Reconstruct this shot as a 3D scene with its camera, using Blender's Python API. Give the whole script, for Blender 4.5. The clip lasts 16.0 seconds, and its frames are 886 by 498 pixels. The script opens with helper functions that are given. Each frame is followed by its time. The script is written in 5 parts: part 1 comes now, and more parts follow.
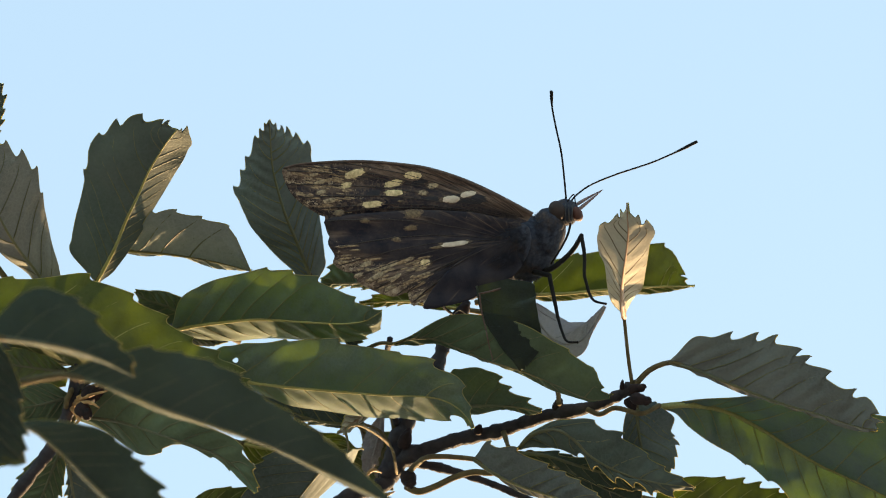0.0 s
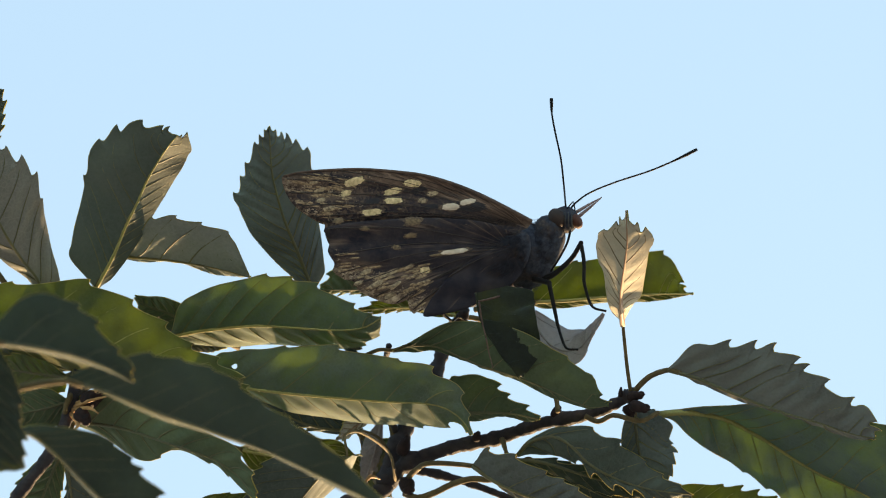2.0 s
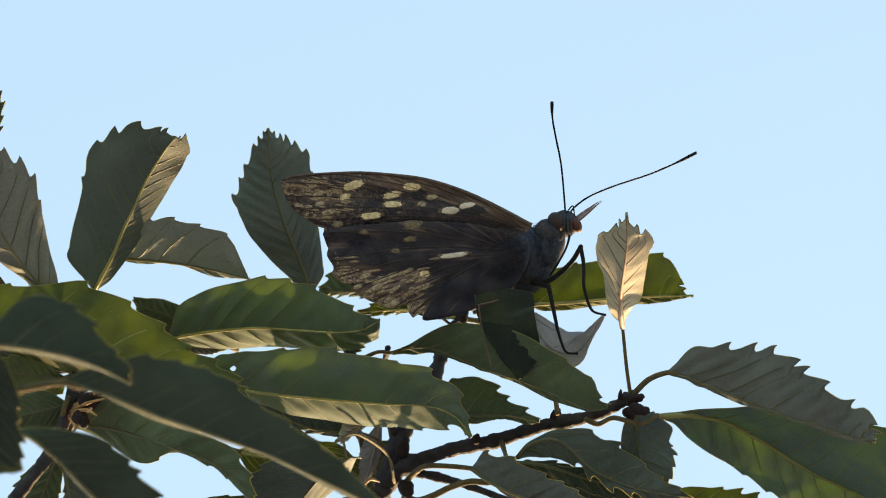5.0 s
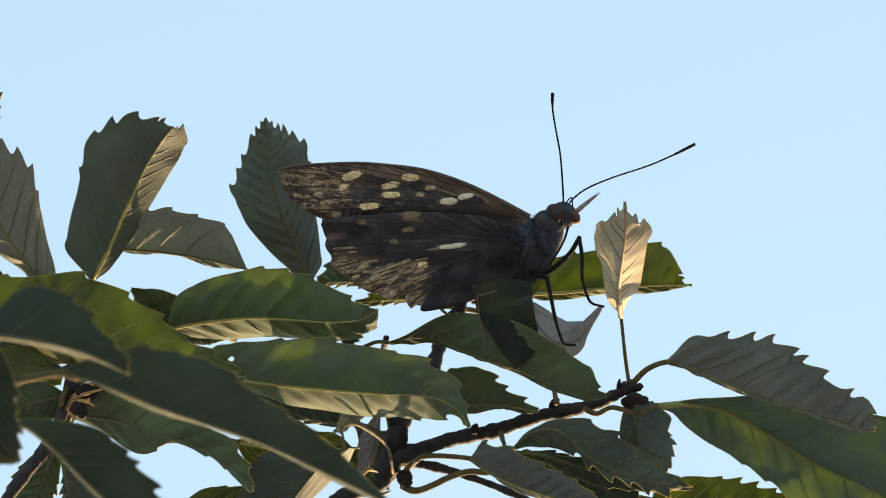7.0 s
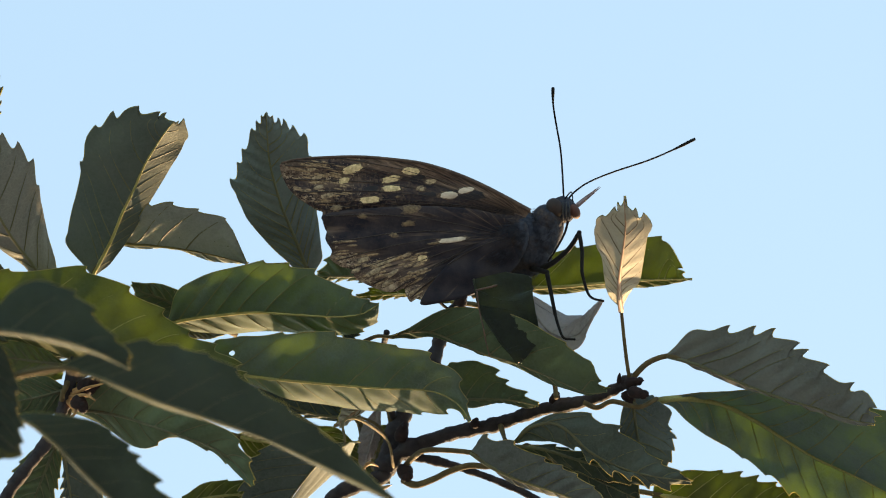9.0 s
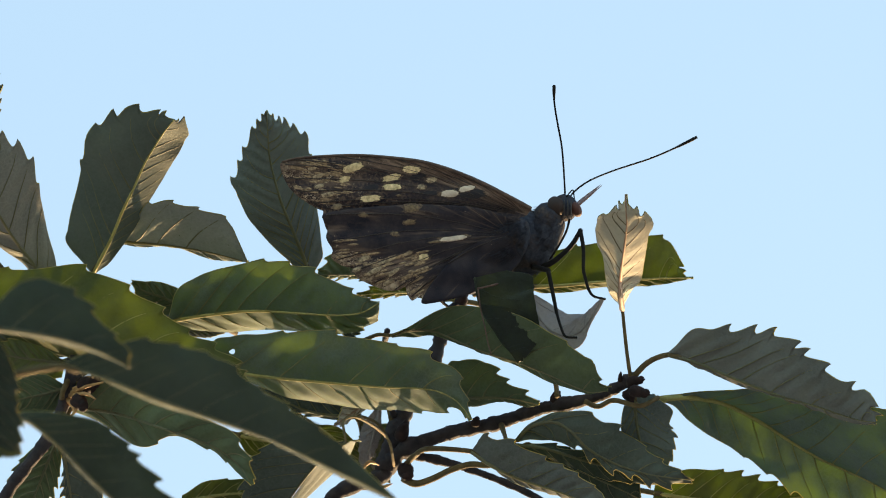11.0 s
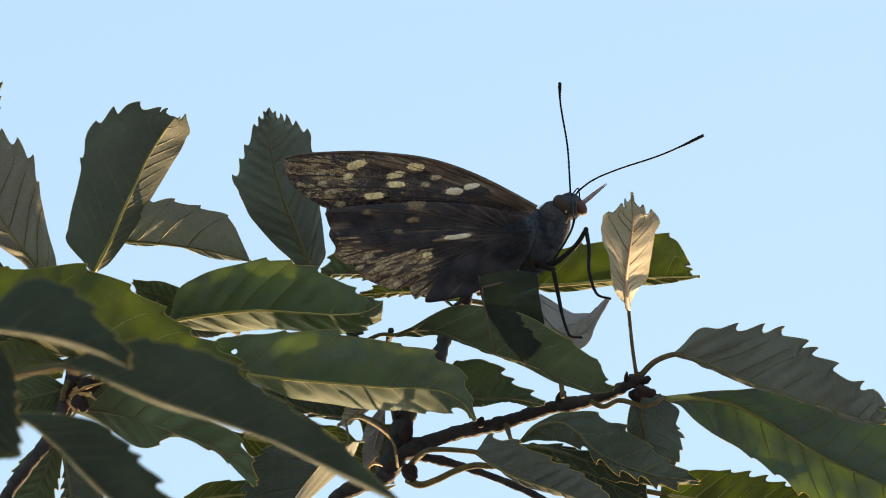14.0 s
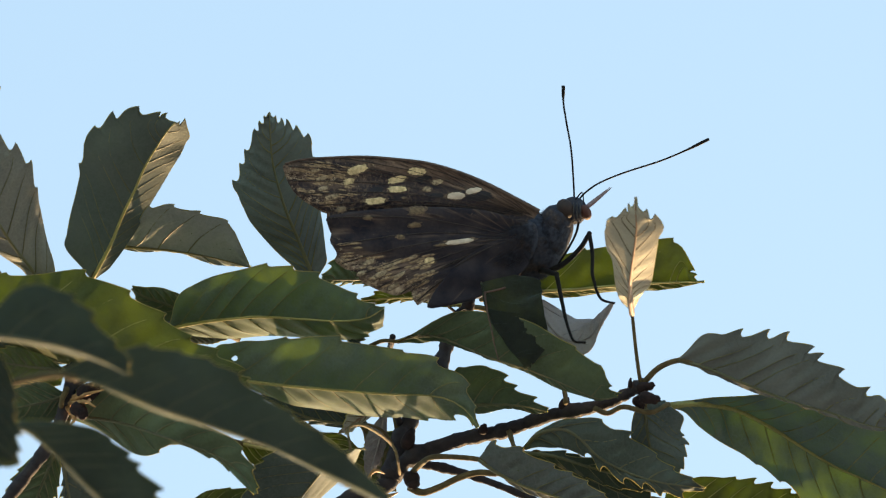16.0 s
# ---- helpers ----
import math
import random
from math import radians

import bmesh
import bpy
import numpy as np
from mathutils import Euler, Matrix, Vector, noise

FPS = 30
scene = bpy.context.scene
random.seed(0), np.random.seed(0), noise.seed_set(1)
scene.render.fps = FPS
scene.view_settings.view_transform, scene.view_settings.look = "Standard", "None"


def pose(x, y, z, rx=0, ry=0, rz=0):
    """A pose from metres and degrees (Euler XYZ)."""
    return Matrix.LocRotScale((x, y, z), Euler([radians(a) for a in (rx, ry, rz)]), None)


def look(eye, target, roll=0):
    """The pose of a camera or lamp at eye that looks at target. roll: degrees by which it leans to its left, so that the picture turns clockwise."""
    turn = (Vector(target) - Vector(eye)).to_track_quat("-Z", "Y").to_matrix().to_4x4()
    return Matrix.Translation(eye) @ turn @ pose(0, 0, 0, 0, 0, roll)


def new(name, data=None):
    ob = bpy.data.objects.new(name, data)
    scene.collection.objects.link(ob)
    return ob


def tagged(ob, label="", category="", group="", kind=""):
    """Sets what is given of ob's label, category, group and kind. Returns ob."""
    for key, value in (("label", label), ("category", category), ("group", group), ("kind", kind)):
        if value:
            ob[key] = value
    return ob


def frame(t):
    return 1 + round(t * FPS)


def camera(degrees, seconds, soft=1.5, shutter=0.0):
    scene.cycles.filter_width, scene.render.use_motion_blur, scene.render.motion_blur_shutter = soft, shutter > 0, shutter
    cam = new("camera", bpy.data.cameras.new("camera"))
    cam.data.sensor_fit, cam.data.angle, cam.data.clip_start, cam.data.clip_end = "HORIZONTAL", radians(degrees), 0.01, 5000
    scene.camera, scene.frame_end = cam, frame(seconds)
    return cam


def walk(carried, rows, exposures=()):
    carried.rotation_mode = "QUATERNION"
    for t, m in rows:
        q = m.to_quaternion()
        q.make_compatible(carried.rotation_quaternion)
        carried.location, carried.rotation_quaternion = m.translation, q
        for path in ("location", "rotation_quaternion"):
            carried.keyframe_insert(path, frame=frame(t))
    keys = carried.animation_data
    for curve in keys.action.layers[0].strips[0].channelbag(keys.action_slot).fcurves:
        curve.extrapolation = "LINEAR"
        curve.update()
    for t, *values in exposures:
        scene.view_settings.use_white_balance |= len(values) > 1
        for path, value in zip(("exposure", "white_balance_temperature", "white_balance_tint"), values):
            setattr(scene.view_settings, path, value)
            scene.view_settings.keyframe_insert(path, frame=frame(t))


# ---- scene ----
# The camera stands under the tree and looks up into its crown.
PITCH, REACH, CROWN = 52.0, 3.5, 1.6 + 3.5 * math.sin(radians(52.0))
ROOT = pose(0, REACH * math.cos(radians(PITCH)), CROWN, PITCH)   # x right, y away from the eye, z up across the view


def at(p):
    """Millimetres about the middle of the spray to metres in the world."""
    return ROOT @ (Vector(p) * 0.001)


cam = camera(3.4365, 16.0, soft=1.0)
cam.data.dof.use_dof, cam.data.dof.focus_distance, cam.data.dof.aperture_fstop = True, REACH - 0.025, 45.0
PATH = [
    (0, (0, -3500.0, 0), (0.000, 0, -0.000), -0.000),
    (0.5, (0, -3499.0, 0), (0.016, 0, 0.446), 0.033),
    (1, (0, -3501.5, 0), (0.103, 0, 0.918), 0.108),
    (1.5, (0, -3503.5, 0), (0.103, 0, 1.319), 0.147),
    (2, (0, -3504.2, 0), (0.188, 0, 1.643), 0.191),
    (2.5, (0, -3505.0, 0), (0.176, 0, 1.905), 0.184),
    (3, (0, -3505.8, 0), (0.176, 0, 2.147), 0.170),
    (3.5, (0, -3500.6, 0), (0.253, 0, 2.237), 0.156),
    (4, (0, -3496.1, 0), (0.328, 0, 2.240), 0.229),
    (6.5, (0, -3492.0, 0), (0.801, 0, 0.652), 0.150),
    (7, (0, -3489.3, 0), (0.808, 0, -0.308), 0.084),
    (7.5, (0, -3490.6, 0), (0.774, 0, -1.071), 0.043),
    (8, (0, -3491.6, 0), (0.769, 0, -1.498), 0.061),
    (8.5, (0, -3493.8, 0), (0.751, 0, -1.645), 0.029),
    (9, (0, -3493.5, 0), (0.728, 0, -1.662), 0.052),
    (11.5, (0, -3485.3, 0), (0.543, 0, -2.149), 0.092),
    (12, (0, -3486.5, 0), (0.500, 0, -2.233), 0.024),
    (12.5, (0, -3480.5, 0), (0.375, 0, -2.309), 0.045),
    (13, (0, -3471.0, 0), (0.134, 0, -2.409), 0.057),
    (13.5, (0, -3463.4, 0), (-0.157, 0, -2.447), 0.093),
    (14, (0, -3451.0, 0), (-0.421, 0, -2.337), 0.044),
    (14.5, (0, -3443.4, 0), (-0.774, 0, -2.409), 0.040),
    (15, (0, -3432.2, 0), (-0.973, 0, -2.189), 0.030),
    (15.5, (0, -3432.9, 0), (-1.146, 0, -1.387), 0.090),
    (16, (0, -3420.7, 0), (-0.890, 0, -1.078), -0.040),
]
walk(cam, [(t, look(at(e), at(q), r)) for t, e, q, r in PATH],
     [(0, 1.5, 6500, 10), (4, 1.5, 6500, 10), (8, 1.48, 6420, 10), (16, 1.46, 6350, 10)])

# ---- daylight: low evening sun beyond the tree, clear sky ----
SUN_UP, SUN_SIDE = 5.0, 16.0
world = bpy.data.worlds.new("sky")
scene.world = world
world.use_nodes = True
wn = world.node_tree.nodes
sky = wn.new("ShaderNodeTexSky")
sky.sky_type, sky.sun_disc = "NISHITA", False
sky.sun_elevation, sky.sun_rotation = radians(SUN_UP + 9), radians(SUN_SIDE)
tint = wn.new("ShaderNodeMix")
tint.data_type, tint.blend_type = "RGBA", "MULTIPLY"
tint.inputs[0].default_value = 1.0
tint.inputs[7].default_value = (1.02, 1.03, 0.88, 1)
world.node_tree.links.new(sky.outputs[0], tint.inputs[6])
world.node_tree.links.new(tint.outputs[2], wn["Background"].inputs[0])
wn["Background"].inputs[1].default_value = 0.154
lamp = bpy.data.lights.new("sun", "SUN")
lamp.energy, lamp.angle, lamp.color = 6.3, radians(0.6), (1.0, 0.66, 0.34)
sun = new("sun", lamp)
toward = Vector((math.sin(radians(SUN_SIDE)) * math.cos(radians(SUN_UP)),
                 math.cos(radians(SUN_SIDE)) * math.cos(radians(SUN_UP)), math.sin(radians(SUN_UP))))
sun.matrix_world = look(Vector((0, 0, 30)) + toward * 10, Vector((0, 0, 30)))


# ---- materials ----
def shader(name, rough=0.6, metal=0.0):
    m = bpy.data.materials.new(name)
    m.use_nodes = True
    b = m.node_tree.nodes["Principled BSDF"]
    b.inputs["Roughness"].default_value, b.inputs["Metallic"].default_value = rough, metal
    return m, m.node_tree.nodes, m.node_tree.links, b


def grain(n, l, scale, detail=3.0, coords="Object"):
    tc, t = n.new("ShaderNodeTexCoord"), n.new("ShaderNodeTexNoise")
    t.inputs["Scale"].default_value, t.inputs["Detail"].default_value = scale, detail
    l.new(tc.outputs[coords], t.inputs["Vector"])
    return t.outputs["Fac"]


def ramp(n, l, source, stops):
    r = n.new("ShaderNodeValToRGB")
    while len(r.color_ramp.elements) < len(stops):
        r.color_ramp.elements.new(0.5)
    for e, (p, c) in zip(r.color_ramp.elements, stops):
        e.position, e.color = p, (*c, 1)
    l.new(source, r.inputs[0])
    return r.outputs[0]


def blend(n, l, fac, a, b, mode="MIX"):
    x = n.new("ShaderNodeMix")
    x.data_type, x.blend_type = "RGBA", mode
    for i, v in ((0, fac), (6, a), (7, b)):
        if isinstance(v, (int, float)):
            x.inputs[i].default_value = v
        elif isinstance(v, tuple):
            x.inputs[i].default_value = (*v, 1)
        else:
            l.new(v, x.inputs[i])
    return x.outputs[2]


def relief(n, l, b, height, strength, distance):
    p = n.new("ShaderNodeBump")
    p.inputs["Strength"].default_value, p.inputs["Distance"].default_value = strength, distance
    l.new(height, p.inputs["Height"])
    l.new(p.outputs[0], b.inputs["Normal"])


def cells(n, l, scale):
    tc, v = n.new("ShaderNodeTexCoord"), n.new("ShaderNodeTexVoronoi")
    v.feature = "DISTANCE_TO_EDGE"
    v.inputs["Scale"].default_value = scale
    l.new(tc.outputs["Object"], v.inputs["Vector"])
    return v.outputs["Distance"]


def leaf_skin(name, light, dark, through_light, through_dark, share, rough, coat):
    """One side of a leaf: patchy colour, a net of fine veins, and light that comes through."""
    m, n, l, b = shader(name, max(rough, 0.78) if "underside" in name else rough)
    b.inputs["Specular IOR Level"].default_value = 0.4 * coat
    patch = grain(n, l, 90.0, 4.0)
    fine = grain(n, l, 1400.0, 2.0)
    info = n.new("ShaderNodeObjectInfo")
    own = ramp(n, l, info.outputs["Random"], [(0.0, (0.75, 0.8, 0.8)), (1.0, (1.2, 1.15, 1.1))])
    net = ramp(n, l, cells(n, l, 900.0), [(0.0, (1, 1, 1)), (0.12, (0, 0, 0))])
    col = ramp(n, l, patch, [(0.36, dark), (0.64, light)])
    col = blend(n, l, 0.42, col, ramp(n, l, fine, [(0.3, dark), (0.7, light)]))
    col = blend(n, l, 1.0, col, own, "MULTIPLY")
    coarse = ramp(n, l, cells(n, l, 380.0), [(0.0, (0.8, 0.8, 0.8)), (0.07, (0, 0, 0))])
    mask = n.new("ShaderNodeMath")
    mask.operation = "MULTIPLY"
    mask.inputs[1].default_value = 0.45
    l.new(blend(n, l, 1.0, net, coarse, "ADD"), mask.inputs[0])
    col = blend(n, l, mask.outputs[0], col, light)
    l.new(col, b.inputs["Base Color"])
    relief(n, l, b, cells(n, l, 900.0), 0.35, 0.0002)
    tr = n.new("ShaderNodeBsdfTranslucent")
    l.new(blend(n, l, mask.outputs[0], ramp(n, l, patch, [(0.3, through_dark), (0.7, through_light)]), through_dark), tr.inputs[0])
    mix = n.new("ShaderNodeMixShader")
    part_lit = ramp(n, l, grain(n, l, 110.0, 4.0), [(0.36, (0.6 * share,) * 3), (0.62, (1.35 * share,) * 3)])
    l.new(part_lit, mix.inputs[0])
    l.new(b.outputs[0], mix.inputs[1])
    l.new(tr.outputs[0], mix.inputs[2])
    l.new(mix.outputs[0], n["Material Output"].inputs["Surface"])
    return m


SKINS = {   # underside, upper side
    "mature": (leaf_skin("mature_leaf_underside", (0.085, 0.108, 0.100), (0.050, 0.069, 0.066), (0.47, 0.56, 0.02), (0.32, 0.42, 0.014), 0.03, 0.5, 0.42),
               leaf_skin("mature_leaf_upper_side", (0.055, 0.09, 0.03), (0.03, 0.055, 0.022), (0.47, 0.56, 0.02), (0.32, 0.42, 0.014), 0.03, 0.42, 0.5)),
    "thin": (leaf_skin("thin_leaf_underside", (0.069, 0.080, 0.032), (0.043, 0.052, 0.022), (0.48, 0.56, 0.015), (0.33, 0.42, 0.01), 0.17, 0.6, 0.3),
             leaf_skin("thin_leaf_upper_side", (0.06, 0.11, 0.03), (0.035, 0.07, 0.02), (0.47, 0.56, 0.02), (0.32, 0.42, 0.014), 0.22, 0.42, 0.5)),
    "half": (leaf_skin("green_leaf_underside", (0.098, 0.130, 0.076), (0.060, 0.084, 0.049), (0.47, 0.56, 0.02), (0.32, 0.42, 0.014), 0.15, 0.55, 0.4),
             leaf_skin("green_leaf_upper_side", (0.055, 0.10, 0.03), (0.032, 0.062, 0.02), (0.47, 0.56, 0.02), (0.32, 0.42, 0.014), 0.24, 0.42, 0.5)),
    # Darker copy of the green skins, with shade put into the base colour.
    "shade": (leaf_skin("shaded_leaf_underside", (0.052, 0.071, 0.062), (0.032, 0.047, 0.043), (0.47, 0.56, 0.02), (0.32, 0.42, 0.014), 0.07, 0.55, 0.35),
              leaf_skin("shaded_leaf_upper_side", (0.05, 0.085, 0.03), (0.03, 0.055, 0.022), (0.47, 0.56, 0.02), (0.32, 0.42, 0.014), 0.03, 0.45, 0.4)),
    # Lighter copy: light through the blade and bluish sheen raise its base colour.
    "lit": (leaf_skin("lit_leaf_underside", (0.124, 0.164, 0.136), (0.078, 0.109, 0.095), (0.47, 0.56, 0.02), (0.32, 0.42, 0.014), 0.24, 0.55, 0.4),
            leaf_skin("lit_leaf_upper_side", (0.055, 0.10, 0.03), (0.032, 0.062, 0.02), (0.47, 0.56, 0.02), (0.32, 0.42, 0.014), 0.3, 0.42, 0.5)),
    # Base raised and blued to paint the sky's sheen on the large leaf.
    "soft": (leaf_skin("tender_leaf_sheen_underside", (0.108, 0.148, 0.163), (0.074, 0.104, 0.118), (0.46, 0.57, 0.04), (0.32, 0.43, 0.03), 0.21, 0.55, 0.4),
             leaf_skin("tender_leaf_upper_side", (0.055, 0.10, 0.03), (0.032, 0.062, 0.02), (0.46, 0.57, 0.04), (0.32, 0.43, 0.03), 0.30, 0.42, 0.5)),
    # Near side darkened to paint the butterfly's shade on the leaf below it.
    "shadowed": (leaf_skin("shadowed_leaf_upper_side", (0.024, 0.033, 0.030), (0.013, 0.019, 0.020), (0.47, 0.56, 0.02), (0.32, 0.42, 0.014), 0.075, 0.45, 0.35),
               leaf_skin("shadowed_leaf_underside", (0.082, 0.12, 0.102), (0.05, 0.077, 0.070), (0.47, 0.56, 0.02), (0.32, 0.42, 0.014), 0.13, 0.5, 0.4)),
    "pale": (leaf_skin("pale_leaf_underside", (0.35, 0.35, 0.30), (0.24, 0.245, 0.22), (0.5, 0.5, 0.2), (0.4, 0.4, 0.15), 0.07, 0.75, 0.2),
             leaf_skin("pale_leaf_upper_side", (0.09, 0.12, 0.05), (0.06, 0.08, 0.03), (0.5, 0.5, 0.2), (0.4, 0.4, 0.15), 0.18, 0.5, 0.4)),
    "grey": (leaf_skin("downy_leaf_underside", (0.222, 0.224, 0.21), (0.150, 0.157, 0.15), (0.47, 0.56, 0.02), (0.32, 0.42, 0.014), 0.035, 0.7, 0.3),
             leaf_skin("downy_leaf_upper_side", (0.055, 0.09, 0.03), (0.03, 0.055, 0.022), (0.47, 0.56, 0.02), (0.32, 0.42, 0.014), 0.03, 0.42, 0.5)),
    "downy": (leaf_skin("silvery_leaf_underside", (0.255, 0.288, 0.278), (0.172, 0.2, 0.2), (0.47, 0.56, 0.02), (0.32, 0.42, 0.014), 0.035, 0.7, 0.3),
              leaf_skin("silvery_leaf_upper_side", (0.055, 0.09, 0.03), (0.03, 0.055, 0.022), (0.47, 0.56, 0.02), (0.32, 0.42, 0.014), 0.03, 0.42, 0.5)),
    "deep": (leaf_skin("deep_green_leaf_underside", (0.088, 0.122, 0.080), (0.052, 0.077, 0.051), (0.47, 0.56, 0.02), (0.32, 0.42, 0.014), 0.06, 0.7, 0.3),
             leaf_skin("deep_green_leaf_upper_side", (0.055, 0.09, 0.03), (0.03, 0.055, 0.022), (0.47, 0.56, 0.02), (0.32, 0.42, 0.014), 0.1, 0.42, 0.5)),
    "sage": (leaf_skin("sage_leaf_underside", (0.112, 0.143, 0.146), (0.070, 0.094, 0.099), (0.47, 0.56, 0.02), (0.32, 0.42, 0.014), 0.03, 0.6, 0.4),
             leaf_skin("sage_leaf_upper_side", (0.055, 0.09, 0.03), (0.03, 0.055, 0.022), (0.47, 0.56, 0.02), (0.32, 0.42, 0.014), 0.03, 0.42, 0.5)),
    "dusky": (leaf_skin("dusky_leaf_underside", (0.115, 0.13, 0.13), (0.072, 0.084, 0.088), (0.47, 0.56, 0.02), (0.32, 0.42, 0.014), 0.035, 0.65, 0.35),
              leaf_skin("dusky_leaf_upper_side", (0.055, 0.09, 0.03), (0.03, 0.055, 0.022), (0.47, 0.56, 0.02), (0.32, 0.42, 0.014), 0.03, 0.42, 0.5)),
    "dry": (leaf_skin("dry_leaf_underside", (0.28, 0.265, 0.285), (0.17, 0.165, 0.185), (0.3, 0.25, 0.15), (0.2, 0.17, 0.1), 0.12, 0.8, 0.2),
            leaf_skin("dry_leaf_upper_side", (0.30, 0.27, 0.25), (0.2, 0.18, 0.17), (0.3, 0.25, 0.15), (0.2, 0.17, 0.1), 0.12, 0.8, 0.2)),
}


def plain(name, a, b2, scale, rough, bump=0.4, dist=0.0002):
    m, n, l, b = shader(name, rough)
    g = grain(n, l, scale, 5.0)
    l.new(ramp(n, l, g, [(0.3, a), (0.7, b2)]), b.inputs["Base Color"])
    relief(n, l, b, g, bump, dist)
    return m


VEIN_DARK = leaf_skin("mature_leaf_vein", (0.13, 0.135, 0.095), (0.09, 0.095, 0.068), (0.5, 0.5, 0.1), (0.4, 0.4, 0.06), 0.15, 0.55, 0.3)
VEIN = leaf_skin("leaf_vein", (0.33, 0.31, 0.125), (0.23, 0.215, 0.085), (0.75, 0.72, 0.12), (0.6, 0.58, 0.08), 0.12, 0.55, 0.3)
VEIN_GREEN = leaf_skin("green_leaf_vein", (0.185, 0.195, 0.095), (0.125, 0.135, 0.065), (0.6, 0.6, 0.1), (0.5, 0.5, 0.07), 0.14, 0.55, 0.3)
VEIN_ROSE = leaf_skin("rosy_leaf_vein", (0.30, 0.205, 0.15), (0.21, 0.14, 0.105), (0.5, 0.4, 0.2), (0.4, 0.3, 0.12), 0.1, 0.6, 0.3)
VEIN_BROWN = leaf_skin("pale_leaf_vein", (0.16, 0.13, 0.085), (0.10, 0.08, 0.055), (0.4, 0.35, 0.1), (0.3, 0.25, 0.06), 0.1, 0.6, 0.3)
MARGIN = leaf_skin("leaf_margin", (0.24, 0.21, 0.10), (0.18, 0.16, 0.08), (0.8, 0.74, 0.25), (0.7, 0.64, 0.18), 0.42, 0.6, 0.2)
STIPULE = plain("dry_stipule", (0.22, 0.12, 0.045), (0.42, 0.26, 0.11), 600.0, 0.7)
STALK = plain("leaf_stalk", (0.062, 0.050, 0.027), (0.122, 0.094, 0.048), 500.0, 0.85)
STALK.node_tree.nodes["Principled BSDF"].inputs["Specular IOR Level"].default_value = 0.2
BARK = plain("twig_bark", (0.016, 0.016, 0.023), (0.040, 0.035, 0.041), 420.0, 0.85, 0.9, 0.0008)
BARK.node_tree.nodes["Principled BSDF"].inputs["Specular IOR Level"].default_value = 0.3
BUD = plain("bud_scales", (0.010, 0.008, 0.011), (0.030, 0.018, 0.018), 700.0, 0.8, 0.8, 0.0004)
BUD.node_tree.nodes["Principled BSDF"].inputs["Specular IOR Level"].default_value = 0.2
FUR, fn, fl, fb = shader("butterfly_fur", 0.95)
fb.inputs["Specular IOR Level"].default_value = 0.15
hair_tone = ramp(fn, fl, grain(fn, fl, 900.0, 4.0), [(0.3, (0.020, 0.024, 0.038)), (0.7, (0.052, 0.058, 0.084))])
brown_tone = ramp(fn, fl, grain(fn, fl, 1500.0, 4.0), [(0.3, (0.026, 0.020, 0.020)), (0.7, (0.088, 0.064, 0.055))])
patchy = ramp(fn, fl, grain(fn, fl, 330.0, 3.0), [(0.50, (0, 0, 0)), (0.70, (0.8, 0.8, 0.8))])
fl.new(blend(fn, fl, patchy, hair_tone, brown_tone), fb.inputs["Base Color"])
relief(fn, fl, fb, grain(fn, fl, 1300.0, 4.0), 0.6, 0.0003)
CHITIN = plain("dark_chitin", (0.006, 0.006, 0.008), (0.014, 0.013, 0.014), 900.0, 0.75, 0.2)
HIND_LEG = plain("brown_leg", (0.045, 0.024, 0.018), (0.10, 0.055, 0.04), 900.0, 0.6, 0.2)
CHITIN.node_tree.nodes["Principled BSDF"].inputs["Specular IOR Level"].default_value = 0.12
EYE = plain("butterfly_eye", (0.014, 0.009, 0.010), (0.032, 0.015, 0.014), 500.0, 0.75, 0.1)
# Copy of the eye, reddened to paint light shining through its rim.
EYE_BACKLIT = plain("backlit_eye", (0.05, 0.016, 0.012), (0.085, 0.026, 0.018), 500.0, 0.75, 0.1)
PALP = plain("palp_scales", (0.14, 0.10, 0.115), (0.30, 0.22, 0.235), 900.0, 0.7)
CREAM = plain("cream_scales", (0.34, 0.27, 0.15), (0.80, 0.66, 0.40), 1200.0, 0.8)
WORN = plain("worn_scales", (0.085, 0.062, 0.045), (0.40, 0.295, 0.185), 1700.0, 0.85)
WHITE = plain("white_scales", (0.40, 0.34, 0.29), (0.64, 0.57, 0.49), 800.0, 0.8)
OCHRE = plain("ochre_scales", (0.10, 0.08, 0.06), (0.46, 0.37, 0.25), 1500.0, 0.85)
DIM = plain("dim_ochre_scales", (0.075, 0.054, 0.038), (0.22, 0.165, 0.10), 1500.0, 0.85)
STRIPE = plain("grey_face_hair", (0.028, 0.028, 0.034), (0.055, 0.055, 0.062), 900.0, 0.9)
SOOT = plain("black_scales", (0.010, 0.011, 0.018), (0.022, 0.022, 0.032), 900.0, 0.85)
HALO = plain("brown_spot_edge", (0.035, 0.027, 0.028), (0.17, 0.12, 0.085), 1800.0, 0.85)
COSTA = plain("brown_wing_edge", (0.05, 0.034, 0.03), (0.11, 0.075, 0.062), 700.0, 0.8)
WINGVEIN = plain("wing_vein", (0.014, 0.011, 0.013), (0.036, 0.026, 0.026), 600.0, 0.7)
# Unseen ground, kept pale and warm so its bounce fills the leaf undersides.
FILL_GROUND = plain("pale_fill_ground", (0.265, 0.242, 0.218), (0.365, 0.333, 0.296), 1.4, 0.95, 0.5, 0.03)


